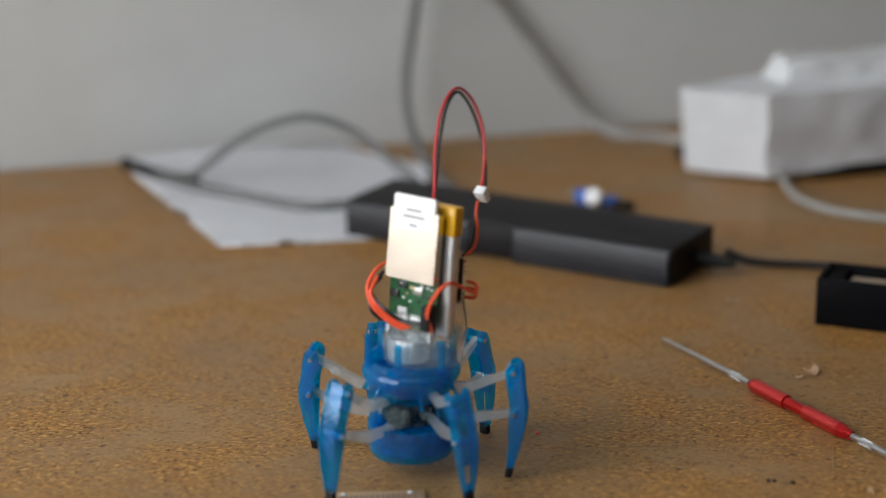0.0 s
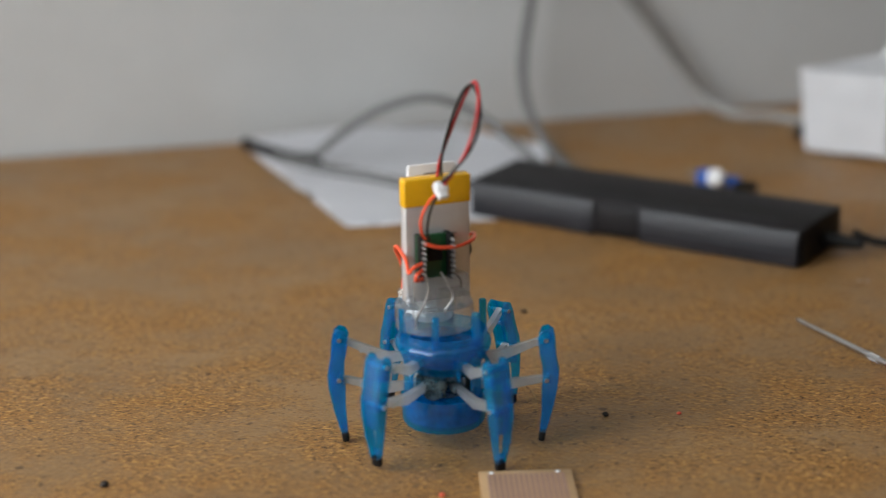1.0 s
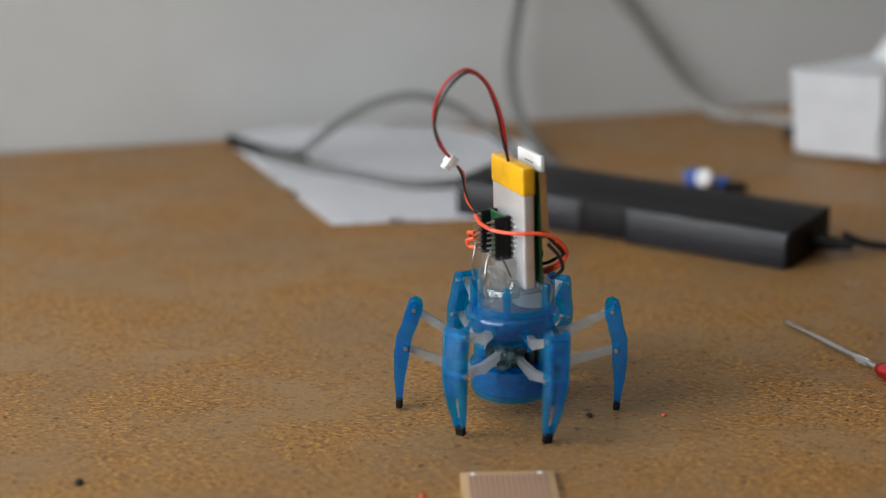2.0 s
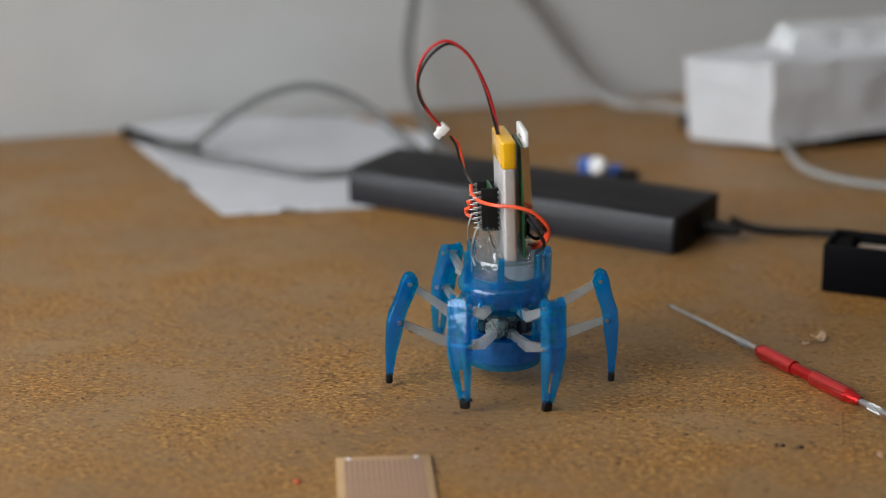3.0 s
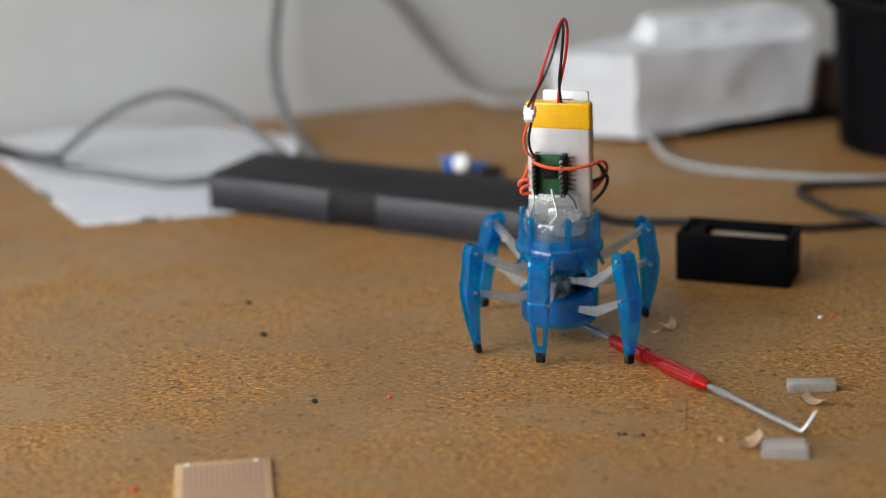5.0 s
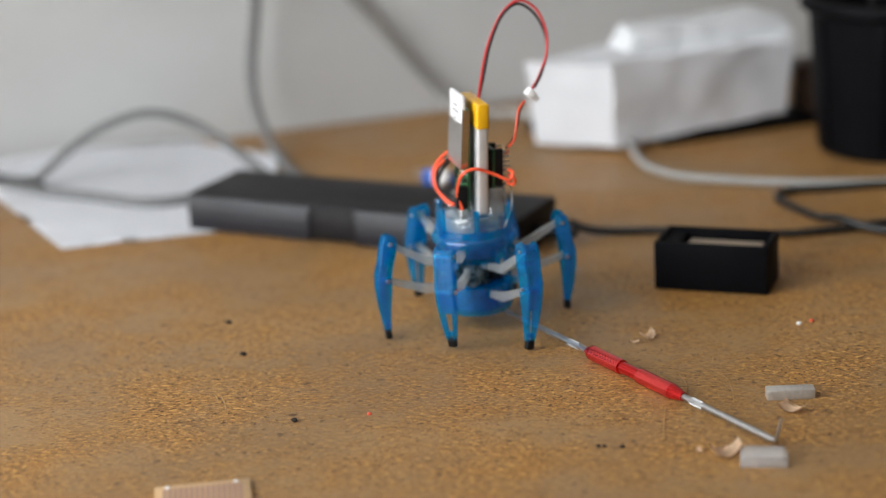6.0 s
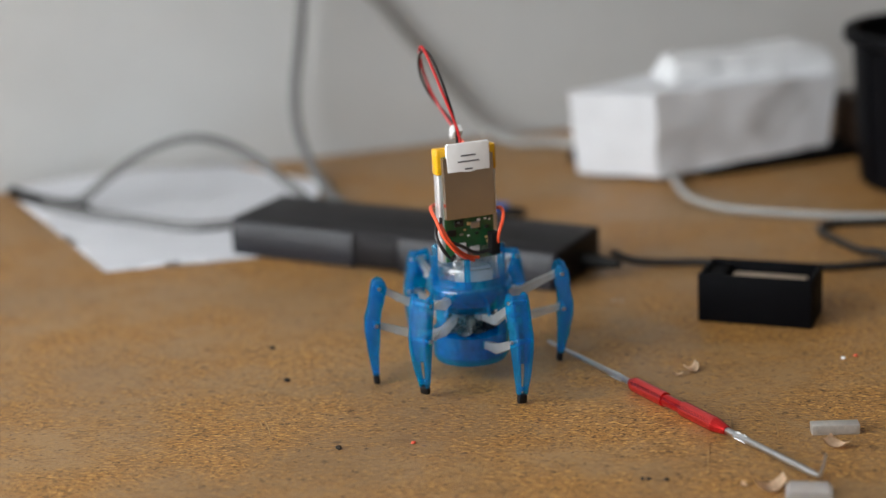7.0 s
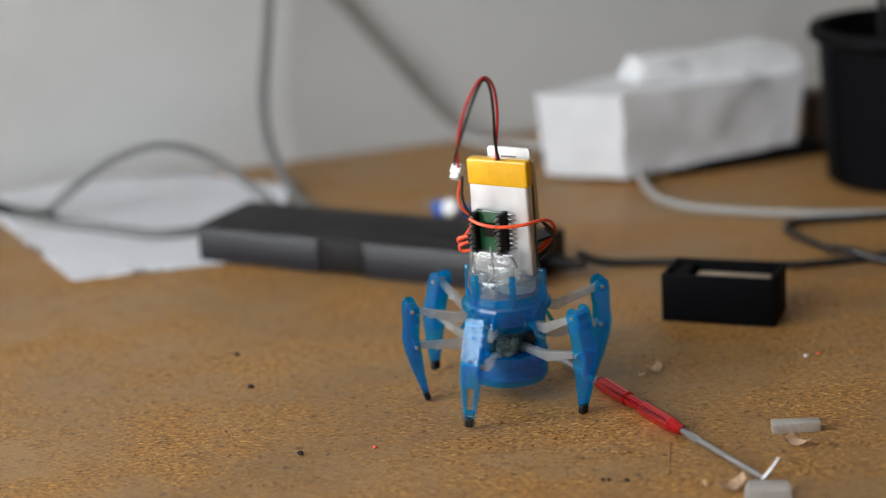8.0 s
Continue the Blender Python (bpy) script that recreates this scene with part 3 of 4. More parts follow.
def chip_block():
    """A short ribbed offcut of grey metal."""
    th = thing("metal_offcut", "small grey metal offcut with a ribbed face", "offcut", pose(0.1833, 0.8795, 0, 0, 0, -2))
    part("block", box(0.0232, 0.007, 0.0052, (0, 0, 0.0026), 0.0004), M_CHIP, th)
    bm = bmesh.new()
    for i in range(16):
        tube([(-0.0105 + i * 0.0013, -0.0036, 0.0008), (-0.0095 + i * 0.0013, -0.0036, 0.0046)], 0.00022, 4, 0, bm=bm)
    tagged(part("ribs", bm, M_CHIP, th), kind="stuff")
    return th


def acrylic_piece():
    bm = plate([(-0.0105, 0), (0.0105, 0), (0.0105, 0.0036), (0.0085, 0.0056), (-0.0085, 0.0056), (-0.0105, 0.0036)], 0.013, bevel=0.0007)
    return solo("acrylic_block", bm, M_ACRYLIC, "small clear acrylic block with polished edges", "offcut", pose(0.1572, 0.8040, 0.0, 0, 0, -10))


def shaving(x, y, turn, curl, size, seed):
    """A thin curled shaving of pale wood."""
    bm = bmesh.new()
    n, w = 12, 4
    rows = []
    for i in range(n + 1):
        a = curl * (i / n - 0.5)
        r = size / abs(curl)
        wd = size * 0.30 * (1 - 0.75 * abs(i / n - 0.35)) * (1 + 0.25 * noise.noise((i * 0.4, seed, 0)))
        rows.append([bm.verts.new((r * math.sin(a), (j / w - 0.5) * wd * 2 + 0.2 * size * (i / n) ** 2, r * (1 - math.cos(a)) + 0.0004 + 0.12 * size * abs(j / w - 0.3))) for j in range(w + 1)])
    for i in range(n):
        for j in range(w):
            bm.faces.new((rows[i][j], rows[i + 1][j], rows[i + 1][j + 1], rows[i][j + 1]))
    bmesh.ops.solidify(bm, geom=bm.faces[:], thickness=0.0004)
    return solo("wood_shaving", bm, M_WOOD, "small curled pale wood shaving on the desk", "wood shaving", pose(x, y, 0.0003, 0, 0, turn), group="wood shavings", smooth=60)


def crumb(x, y, size, mt, label, name, seed):
    bm = bmesh.new()
    bmesh.ops.create_icosphere(bm, subdivisions=2, radius=size)
    for v in bm.verts:
        v.co *= 1 + 0.35 * noise.noise(v.co / size * 1.3 + Vector((seed, 0, 0)))
        v.co.z *= 0.6
    low = min(v.co.z for v in bm.verts)
    for v in bm.verts:
        v.co.z -= low
    return solo(name, bm, mt, label, "crumb", pose(x, y, 0), group="crumbs on the desk")


M_TAN_METAL = material("pale_brass", (0.55, 0.44, 0.33), 0.4, metal=0.4, vary=0.15, scale=120)
M_DARKWOOD = material("dark_wood", (0.06, 0.03, 0.015), 0.6, vary=0.3, scale=60)
M_CHIP = material("brushed_grey_metal", (0.50, 0.47, 0.43), 0.42, metal=0.55, vary=0.15, scale=400)
desk_paper()
power_adapter()
cables()
small_black_box()
white_parcel()
planter()
potentiometer()
perfboard()
tool = hand_tool()
chip_block()
acrylic_piece()
shaving(0.1420, 0.8135, 10, 2.0, 0.018, 1)
shaving(0.1305, 0.8185, 70, 1.8, 0.006, 2)
shaving(0.1805, 0.8605, -50, 2.0, 0.014, 3)
shaving(0.1260, 0.9720, 35, 2.4, 0.012, 4)
shaving(0.1170, 0.9660, -10, 1.5, 0.006, 5)
for k, (x, y, s) in enumerate([(-0.0584, 0.8843, 0.0017), (-0.0914, 0.9830, 0.0017), (-0.1038, 1.0365, 0.0017), (0.088, 0.8315, 0.0011), (0.0962, 0.8298, 0.0012),
                               (-0.290, 0.792, 0.0022), (0.0852, 0.8321, 0.0010)]):
    crumb(x, y, s, M_CRUMB, "small dark crumb on the desk", "dark_crumb", k * 3.7)
for k, (x, y, s) in enumerate([(-0.0218, 0.8875, 0.0012), (-0.1330, 0.7870, 0.0015), (0.2150, 0.985, 0.0012)] ):
    crumb(x, y, s, M_RED_CRUMB, "tiny scrap of red wire insulation", "red_scrap", k * 2.3 + 50)
crumb(0.2075, 0.9815, 0.0014, M_WHITE, "tiny scrap of white plastic", "white_scrap", 91)
for x, y in ((0.0990, 1.0965), (0.0945, 1.0975)):
    crumb(x, y, 0.0011, M_ACRYLIC, "tiny clear plastic flake", "clear_flake", x * 900)


# scratches scored into the desk top
def scratch(pts, w):
    bm = bmesh.new()
    path = smooth_path([(x, y, 0.0003) for x, y in pts], 5)
    rows = []
    for i, p in enumerate(path):
        d = (path[min(i + 1, len(path) - 1)] - path[max(i - 1, 0)]).normalized()
        s = Vector((-d.y, d.x, 0)) * 1.4 * w * (0.25 + math.sin(math.pi * i / (len(path) - 1)))
        rows.append((bm.verts.new(p - s), bm.verts.new(p + s + Vector((0, 0, 0.00004)))))
    for a, b in zip(rows, rows[1:]):
        bm.faces.new((a[0], b[0], b[1], a[1]))
    bmesh.ops.solidify(bm, geom=bm.faces[:], thickness=0.00008)
    part("scratch", bm, M_SCRATCH, desk, "thin pale scratch")


M_SCRATCH = material("pale_scratch", (0.46, 0.30, 0.14), 0.7, vary=0.3, scale=500)
for pts, w in (([(-0.0990, 0.9280), (-0.0955, 0.9150), (-0.0935, 0.9030)], 0.00022), ([(-0.1010, 0.9260), (-0.0985, 0.9160)], 0.0002), ([(0.1340, 0.9200), (0.1360, 0.9050), (0.1345, 0.8900)], 0.00022),
               ([(0.1500, 0.9250), (0.1560, 0.9120), (0.1590, 0.8980)], 0.00022), ([(0.1580, 0.9130), (0.1570, 0.8900), (0.1555, 0.8760)], 0.00016), ([(0.1220, 0.8760), (0.1185, 0.8540), (0.1160, 0.8360)], 0.0002),
               ([(0.1550, 0.9400), (0.1530, 0.9300)], 0.00022), ([(-0.1500, 0.9500), (-0.1380, 0.9420), (-0.1250, 0.9380)], 0.00016), ([(0.0200, 0.8500), (0.0330, 0.8455)], 0.00014)):
    scratch(pts, w)

# ---- the walking robot; its own origin is on the desk, under its middle ----
LEG_OUTLINE = [(0.0440, 0.0520), (0.0448, 0.0552), (0.0475, 0.0568), (0.0505, 0.0555), (0.0520, 0.0520), (0.0545, 0.0425), (0.0572, 0.0360), (0.0580, 0.0290),
               (0.0578, 0.0170), (0.0568, 0.0048), (0.0538, 0.0048), (0.0525, 0.0170), (0.0506, 0.0270), (0.0500, 0.0335), (0.0492, 0.0385), (0.0462, 0.0450)]


def leg_meshes():
    """Blue two-railed leg, its black foot, pins and the two milky arms that swing it, along +x."""
    def wide(z):
        return 0.0026 * max(0.0, min(1, (z - 0.004) / 0.03)) ** 0.8 + 0.0026
    rails = []
    k = len(LEG_OUTLINE)
    for s in (-1, 1):
        bm = bmesh.new()
        a = [bm.verts.new((x, s * wide(z), z)) for x, z in LEG_OUTLINE]
        b = [bm.verts.new((x, s * (wide(z) - 0.0015), z)) for x, z in LEG_OUTLINE]
        fs = [bm.faces.new(a), bm.faces.new(b[::-1])]
        for i in range(k):
            bm.faces.new((a[i], b[i], b[(i + 1) % k], a[(i + 1) % k]))
        bmesh.ops.bevel(bm, geom=list(fs[0].edges), offset=0.0004, segments=2, affect="EDGES", profile=0.5)
        rails.append(mesh_of("rail", bm, M_BLUE, 30))
    # the web between the rails, at the outer side
    bm = bmesh.new()
    web = [(0.0498, 0.0556), (0.0514, 0.0518), (0.0539, 0.0424), (0.0564, 0.0358), (0.0570, 0.0290), (0.0569, 0.0215)]
    rows = [[bm.verts.new((x + dx, s * (wide(z) - 0.0016), z)) for dx, s in ((0, -1), (0, 1), (-0.0012, 1), (-0.0012, -1))] for x, z in web]
    for p, q in zip(rows, rows[1:]):
        for i in range(4):
            bm.faces.new((p[i], p[(i + 1) % 4], q[(i + 1) % 4], q[i]))
    bm.faces.new(rows[0])
    bm.faces.new(rows[-1][::-1])
    shell = mesh_of("leg", bm, M_BLUE, 30)
    bars = [mesh_of("cross_bar", box(0.0028, wide(z) * 2 - 0.0032, 0.0020, (x, 0, z), 0.0003), M_BLUE) for x, z in ((0.0548, 0.0075), (0.0535, 0.0310), (0.0480, 0.0450))]
    foot = mesh_of("foot_tip", box(0.0034, 0.0050, 0.0050, (0.0553, 0, 0.0026), 0.0010), M_RUBBER)
    pins = []
    for x, z in ((0.0482, 0.0516), (0.0522, 0.0320)):
        pins.append(mesh_of("pin", lathe([(0, -0.0056), (0.0009, -0.0056), (0.0011, -0.0053), (0.0011, 0.0053), (0.0009, 0.0056), (0, 0.0056)], 14, m=pose(x, 0, z, 90, 0, 0)), M_STEEL))
    arms = []
    for line in ([(0.0482, 0.0516), (0.0275, 0.0375), (0.0120, 0.0368)], [(0.0522, 0.0320), (0.0305, 0.0228), (0.0120, 0.0222)]):
        bm = bmesh.new()
        up, dn = [], []
        for i, (x, z) in enumerate(line):
            h = (0.0016, 0.0024, 0.0018)[i]
            up.append((x - 0.0006, z + h))
            dn.append((x + 0.0006, z - h))
        plate(up + dn[::-1], 0.0030, bm=bm, bevel=0.0005)
        box(0.0060, 0.0062, 0.0034, (line[2][0] + 0.001, 0, line[2][1]), 0.0008, bm=bm)
        box(0.0050, 0.0010, 0.0026, (line[1][0] + 0.010, 0.0019, line[1][1] + (line[0][1] - line[1][1]) * 10 / ((line[0][0] - line[1][0]) * 1000)), bm=bm)
        arms.append(mesh_of("arm", bm, M_ARM, 30))
    return shell, rails + bars, foot, pins, arms


def robot_things():
    """The six-legged toy robot with its electronics. Returns the robot, its turning head and its legs."""
    th = thing("hexapod_robot", "clear blue six-legged toy robot carrying a battery and circuit boards", "robot")
    part("lower_cup", lathe([(0, 0.0090), (0.0165, 0.0090), (0.0190, 0.0098), (0.0202, 0.0118), (0.0208, 0.0254), (0.0194, 0.0254), (0.0189, 0.0126), (0.0175, 0.0112), (0, 0.0112)], 48), M_BLUE, th, "clear blue plastic base cup")
    part("base_plate", lathe([(0, 0.0126), (0.0182, 0.0130), (0.0187, 0.0235), (0.0180, 0.0246), (0.0126, 0.0250), (0, 0.0250)], 36), M_BLUE_INNER, th)
    part("gearbox", lathe([(0, 0.0252), (0.0110, 0.0252), (0.0110, 0.0270), (0.0085, 0.0278), (0.0085, 0.0318), (0.0110, 0.0326), (0.0120, 0.0370), (0, 0.0370)], 28), M_GEAR, th, "smoky clear gear housing")
    for k in range(6):
        a = math.radians(60 * k + 30)
        part("crank", box(0.0060, 0.0040, 0.0090, (0.0112 * math.cos(a), 0.0112 * math.sin(a), 0.0306), 0.0010, turn=pose(0, 0, 0, 0, 0, 60 * k + 30)), (M_GEAR, M_WIRE_BLACK)[k % 3 == 2], th, "greenish grey crank")
    for k in (90, 210, 330):
        a = math.radians(k)
        part("strut", box(0.0024, 0.0070, 0.0230, (0.0186 * math.cos(a), 0.0186 * math.sin(a), 0.0352), 0.0007, turn=pose(0, 0, 0, 0, 0, k)), M_BLUE, th, "clear blue upright strut")
    for k in range(3):
        a = math.radians(120 * k + 10)
        part("gear", lathe([(0, -0.0012), (0.0052, -0.0012), (0.0056, -0.0006), (0.0056, 0.0006), (0.0052, 0.0012), (0, 0.0012)], 18, m=pose(0.0125 * math.cos(a), 0.0125 * math.sin(a), 0.0300, 0, 78, 120 * k + 10)), M_GEAR, th, "smoky clear gear wheel")
    part("upper_bowl", lathe([(0, 0.0365), (0.0120, 0.0365), (0.0165, 0.0380), (0.0198, 0.0430), (0.0216, 0.0472), (0.0227, 0.0484), (0.0231, 0.0492), (0.0231, 0.0516), (0.0224, 0.0526),
                              (0.0214, 0.0534), (0.0210, 0.0568), (0.0198, 0.0570), (0.0194, 0.0490), (0.0172, 0.0446), (0.0135, 0.0402), (0, 0.0395)], 52), M_BLUE, th, "clear blue plastic upper bowl")
    part("motor_pack", lathe([(0, 0.0402), (0.0125, 0.0402), (0.0160, 0.0450), (0.0165, 0.0520), (0, 0.0520)], 30), M_BLUE_INNER, th)
    for k in range(6):
        a = math.radians(60 * k + 24)
        part("post", box(0.0034, 0.0032, 0.0170, (0.0203 * math.cos(a), 0.0203 * math.sin(a), 0.0608), 0.0008, turn=pose(0, 0, 0, 0, 0, 60 * k + 24)), M_BLUE, th)
        part("rib", box(0.0022, 0.0016, 0.0120, (0.0208 * math.cos(a + 0.5), 0.0208 * math.sin(a + 0.5), 0.0430), 0.0004, turn=pose(0, 0, 0, 0, -28, 60 * k + 24 + 28.6)), M_BLUE, th)
    legs = []
    shell, rails, foot, pins, arms = leg_meshes()
    for k in range(6):
        leg = part("leg", shell, None, th, "clear blue plastic leg")
        for p in rails:
            part(p.name.split(".")[0], p, None, leg)
        part("foot_tip", foot, None, leg, "black rubber foot tip")
        for p in pins:
            part("pin", p, None, leg)
        for p in arms:
            part("arm", p, None, leg, "milky plastic swing arm")
        legs.append(leg)
    # the head turns on the body; the battery side faces -y
    bm = lathe([(0, 0.0530), (0.0184, 0.0530), (0.0188, 0.0540), (0.0190, 0.0640), (0.0184, 0.0654), (0.0172, 0.0656), (0.0165, 0.0640), (0.0112, 0.0638), (0.0106, 0.0678), (0, 0.0678)], 40)
    head = part("head", bm, M_CLEAR, th, "clear plastic turning head")
    part("white_disc", lathe([(0, 0.0545), (0.0095, 0.0545), (0.0100, 0.0553), (0.0100, 0.0632), (0.0090, 0.0645), (0, 0.0648)], 28, m=pose(0.002, 0.0085, 0)), M_DISC, head, "milky white disc under the head")
    bm = box(0.0270, 0.0090, 0.0160, (0.0, -0.0100, 0.0730), 0.0020)
    box(0.0140, 0.0070, 0.0110, (0.004, -0.0125, 0.0690), 0.0020, bm=bm)
    box(0.0230, 0.0060, 0.0110, (0.0, 0.0075, 0.0700), 0.0015, bm=bm)
    part("bracket", bm, M_CLEAR, head, "clear plastic bracket")
    bm = bmesh.new()
    for x, y in ((-0.014, -0.006), (0.013, -0.007), (0.012, 0.010), (-0.012, 0.010)):
        lathe([(0, 0.0625), (0.0028, 0.0625), (0.0028, 0.0690), (0.0018, 0.0705), (0, 0.0705)], 14, bm=bm, m=pose(x, y, 0))
    part("screw_post", bm, M_CLEAR, head)
    shift = Matrix.Translation((0.0010, 0.0010, 0))
    lean = shift @ Matrix.Translation((0, 0, 0.066)) @ pose(0, 0, 0, 3, 0, 0) @ Matrix.Translation((0, 0, -0.066))
    # battery pouch
    bm = box(0.0330, 0.0062, 0.0600, (0, -0.0015, 0.0965), 0.0014, segs=3)
    part("battery_pouch", bm, M_POUCH, head, "silver lithium battery pouch", lean)
    bm = box(0.0338, 0.0070, 0.0140, (0, -0.0015, 0.1205), 0.0012, segs=3)
    part("battery_tape", bm, M_TAPE, head, "glossy yellow tape on the battery top", lean)
    # main circuit board with its card slot, behind the battery
    part("circuit_board", box(0.0275, 0.0012, 0.0560, (0.0015, 0.0052, 0.0960), 0.0002), M_PCB, head, "green circuit board", lean)
    bm = bmesh.new()
    cut = [(-0.0138 + 0.0015, 0.0915), (0.0138 + 0.0015, 0.0915), (0.0138 + 0.0015, 0.1240), (0.0098 + 0.0015, 0.1240)]
    cut += [(0.0015 + 0.0098 * math.cos(a), 0.1232 - 0.0078 * math.sin(a)) for a in [math.pi * i / 10 for i in range(11)]]
    cut += [(-0.0098 + 0.0015, 0.1240), (-0.0138 + 0.0015, 0.1240)]
    plate(cut, 0.0006, Matrix.Translation((0, 0.0094, 0)), bm)
    for x in (-0.0136, 0.0136):
        box(0.0006, 0.0036, 0.0325, (x + 0.0015, 0.0076, 0.10775), bm=bm)
    box(0.0272, 0.0030, 0.0008, (0.0015, 0.0077, 0.0917), bm=bm)
    part("card_slot", bm, M_SHELL, head, "shiny metal card slot", lean @ Matrix.Translation((0, 0.0094, 0.092)) @ pose(0, 0, 0, 2.5, 0, 0) @ Matrix.Translation((0, -0.0094, -0.092)))
    part("memory_card", plate([(-0.0120, 0.0970), (0.0120, 0.0970), (0.0120, 0.1265), (0.0112, 0.1275), (-0.0112, 0.1275), (-0.0120, 0.1265)], 0.0021, Matrix.Translation((0.0015, 0.0076, 0.0034)), bevel=0.0003), M_WHITE, head, "white memory card", lean)
    for z, w in ((0.1243, 0.0085), (0.1212, 0.0120), (0.1172, 0.0042)):
        part("printed_line", box(w, 0.0001, 0.0008, (0.0015, 0.00878, z)), M_INK, head, "", lean)
        part("printed_line", box(w, 0.0001, 0.0006, (0.0015, 0.00642, z + 0.002)), M_INK, head, "", lean)
    rnd = random.Random(5)
    for k in range(26):
        x, z = -0.0105 + rnd.random() * 0.024, 0.0695 + rnd.random() * 0.0200
        s = rnd.choice((0.0008, 0.0011, 0.0016, 0.0034))
        part("component", box(s * 1.5, 0.0009, s, (x, 0.0062, z), 0.0001), rnd.choice((M_TIN, M_WHITE, M_WIRE_BLACK, M_TAN_CHIP)), head, "", lean)
    part("connector_block", box(0.0050, 0.0060, 0.0120, (-0.0105, 0.0090, 0.0760), 0.0006), M_RUBBER, head, "", lean)
    # control module in front of the battery: board, two pin headers and rows of solder pins
    part("control_board", box(0.0165, 0.0014, 0.0215, (-0.0040, -0.0085, 0.0905), 0.0002), M_PCB, head, "small dark green control board", lean)
    for x in (-0.0108, 0.0036):
        part("pin_header", box(0.0026, 0.0085, 0.0215, (x, -0.0095, 0.0905), 0.0003), M_RUBBER, head, "", lean)
    part("chip", box(0.0070, 0.0016, 0.0070, (-0.0035, -0.0100, 0.0920), 0.0002), M_RUBBER, head, "", lean)
    pin = None
    for x in (-0.0108, 0.0036):
        for i in range(8):
            o = part("solder_pin", pin or mesh_of("solder_pin", lathe([(0, 0), (0.0009, 0.0003), (0.0010, 0.0010), (0.0005, 0.0020), (0.0003, 0.0042), (0, 0.0045)], 8), M_TIN), M_TIN, head, m=lean @ pose(x, -0.0136, 0.0816 + i * 0.00254, 90, 0, 0))
            pin = o.data
            part("solder_pin", pin, M_TIN, head, m=lean @ pose(x + 0.0013, -0.0052, 0.0816 + i * 0.00254, 0, 90, 0))
    # wires
    def wire(pts, mt, r=0.00062, label=""):
        part("wire", tube(pts, r, 8, 7), mt, head, label, shift)
    loop = [(0.0010, -0.0075, 0.1270), (0.0015, -0.0100, 0.1370), (0.0050, -0.0155, 0.1530), (0.0080, -0.0240, 0.1680), (0.0090, -0.0340, 0.1745), (0.0080, -0.0430, 0.1690),
            (0.0050, -0.0475, 0.1580), (0.0010, -0.0465, 0.1470), (-0.0040, -0.0410, 0.1370), (-0.0075, -0.0355, 0.1305)]
    twist = [(math.cos(0.9 * i + 0.6), math.sin(0.9 * i + 0.6)) for i in range(len(loop))]
    wire([(x - 0.0011 * c, y + 0.0008 * s, z - 0.0009 * s) for (x, y, z), (c, s) in zip(loop, twist)], M_WIRE_RED, 0.00075, "red battery wire")
    wire([(x + 0.0011 * c, y - 0.0008 * s, z + 0.0009 * s) for (x, y, z), (c, s) in zip(loop, twist)], M_WIRE_BLACK, 0.00075, "black battery wire")
    bm = box(0.0058, 0.0045, 0.0050, (0, 0, 0), 0.0005)
    box(0.0046, 0.0034, 0.0034, (0, 0, -0.0036), 0.0004, bm=bm)
    part("wire_connector", bm, M_WHITE, head, "small white wire connector", shift @ pose(-0.0080, -0.0335, 0.1280, -40, 0, 0))
    wire([(-0.0085, -0.0300, 0.1245), (-0.0110, -0.0255, 0.1200), (-0.0140, -0.0230, 0.1120), (-0.0135, -0.0215, 0.1050), (-0.0108, -0.0190, 0.1010)], M_WIRE_ORANGE, 0.0007)
    wire([(-0.0075, -0.0300, 0.1245), (-0.0095, -0.0265, 0.1190), (-0.0110, -0.0245, 0.1120), (-0.0108, -0.0215, 0.1050), (-0.0085, -0.0185, 0.1000)], M_WIRE_BLACK, 0.0007)
    wire([(-0.0108, -0.0185, 0.0985), (-0.0040, -0.0190, 0.0962), (0.0060, -0.0165, 0.0950), (0.0160, -0.0100, 0.0955), (0.0205, -0.0010, 0.0958), (0.0215, 0.0080, 0.0930), (0.0205, 0.0150, 0.0860),
          (0.0150, 0.0165, 0.0780), (0.0070, 0.0135, 0.0715), (0.0020, 0.0105, 0.0690)], M_WIRE_ORANGE, 0.00092, "orange wire wound round the boards")
    wire([(0.0195, 0.0090, 0.0905), (0.0180, 0.0155, 0.0840), (0.0120, 0.0150, 0.0770), (0.0050, 0.0120, 0.0720), (-0.0010, 0.0100, 0.0700)], M_WIRE_ORANGE, 0.00092)
    wire([(0.0180, 0.0060, 0.0930), (0.0200, 0.0130, 0.0850), (0.0100, 0.0160, 0.0790), (0.0020, 0.0130, 0.0740), (-0.0070, 0.0110, 0.0735), (-0.0110, 0.0090, 0.0740)], M_WIRE_BLACK, 0.00095)
    wire([(0.0200, 0.0050, 0.0900), (0.0222, 0.0100, 0.0840), (0.0190, 0.0140, 0.0760), (0.0140, 0.0110, 0.0705)], M_WIRE_BLACK, 0.00095)
    wire([(-0.0125, -0.0180, 0.0890), (-0.0170, -0.0190, 0.0880), (-0.0185, -0.0160, 0.0850), (-0.0170, -0.0080, 0.0890), (-0.0175, 0.0020, 0.0930), (-0.0160, 0.0090, 0.0900), (-0.0120, 0.0110, 0.0800), (-0.0130, 0.0090, 0.0700)], M_WIRE_ORANGE, 0.00092)
    wire([(-0.0125, -0.0180, 0.0860), (-0.0160, -0.0200, 0.0845), (-0.0160, -0.0190, 0.0815), (-0.0120, -0.0170, 0.0815)], M_WIRE_ORANGE, 0.00092)
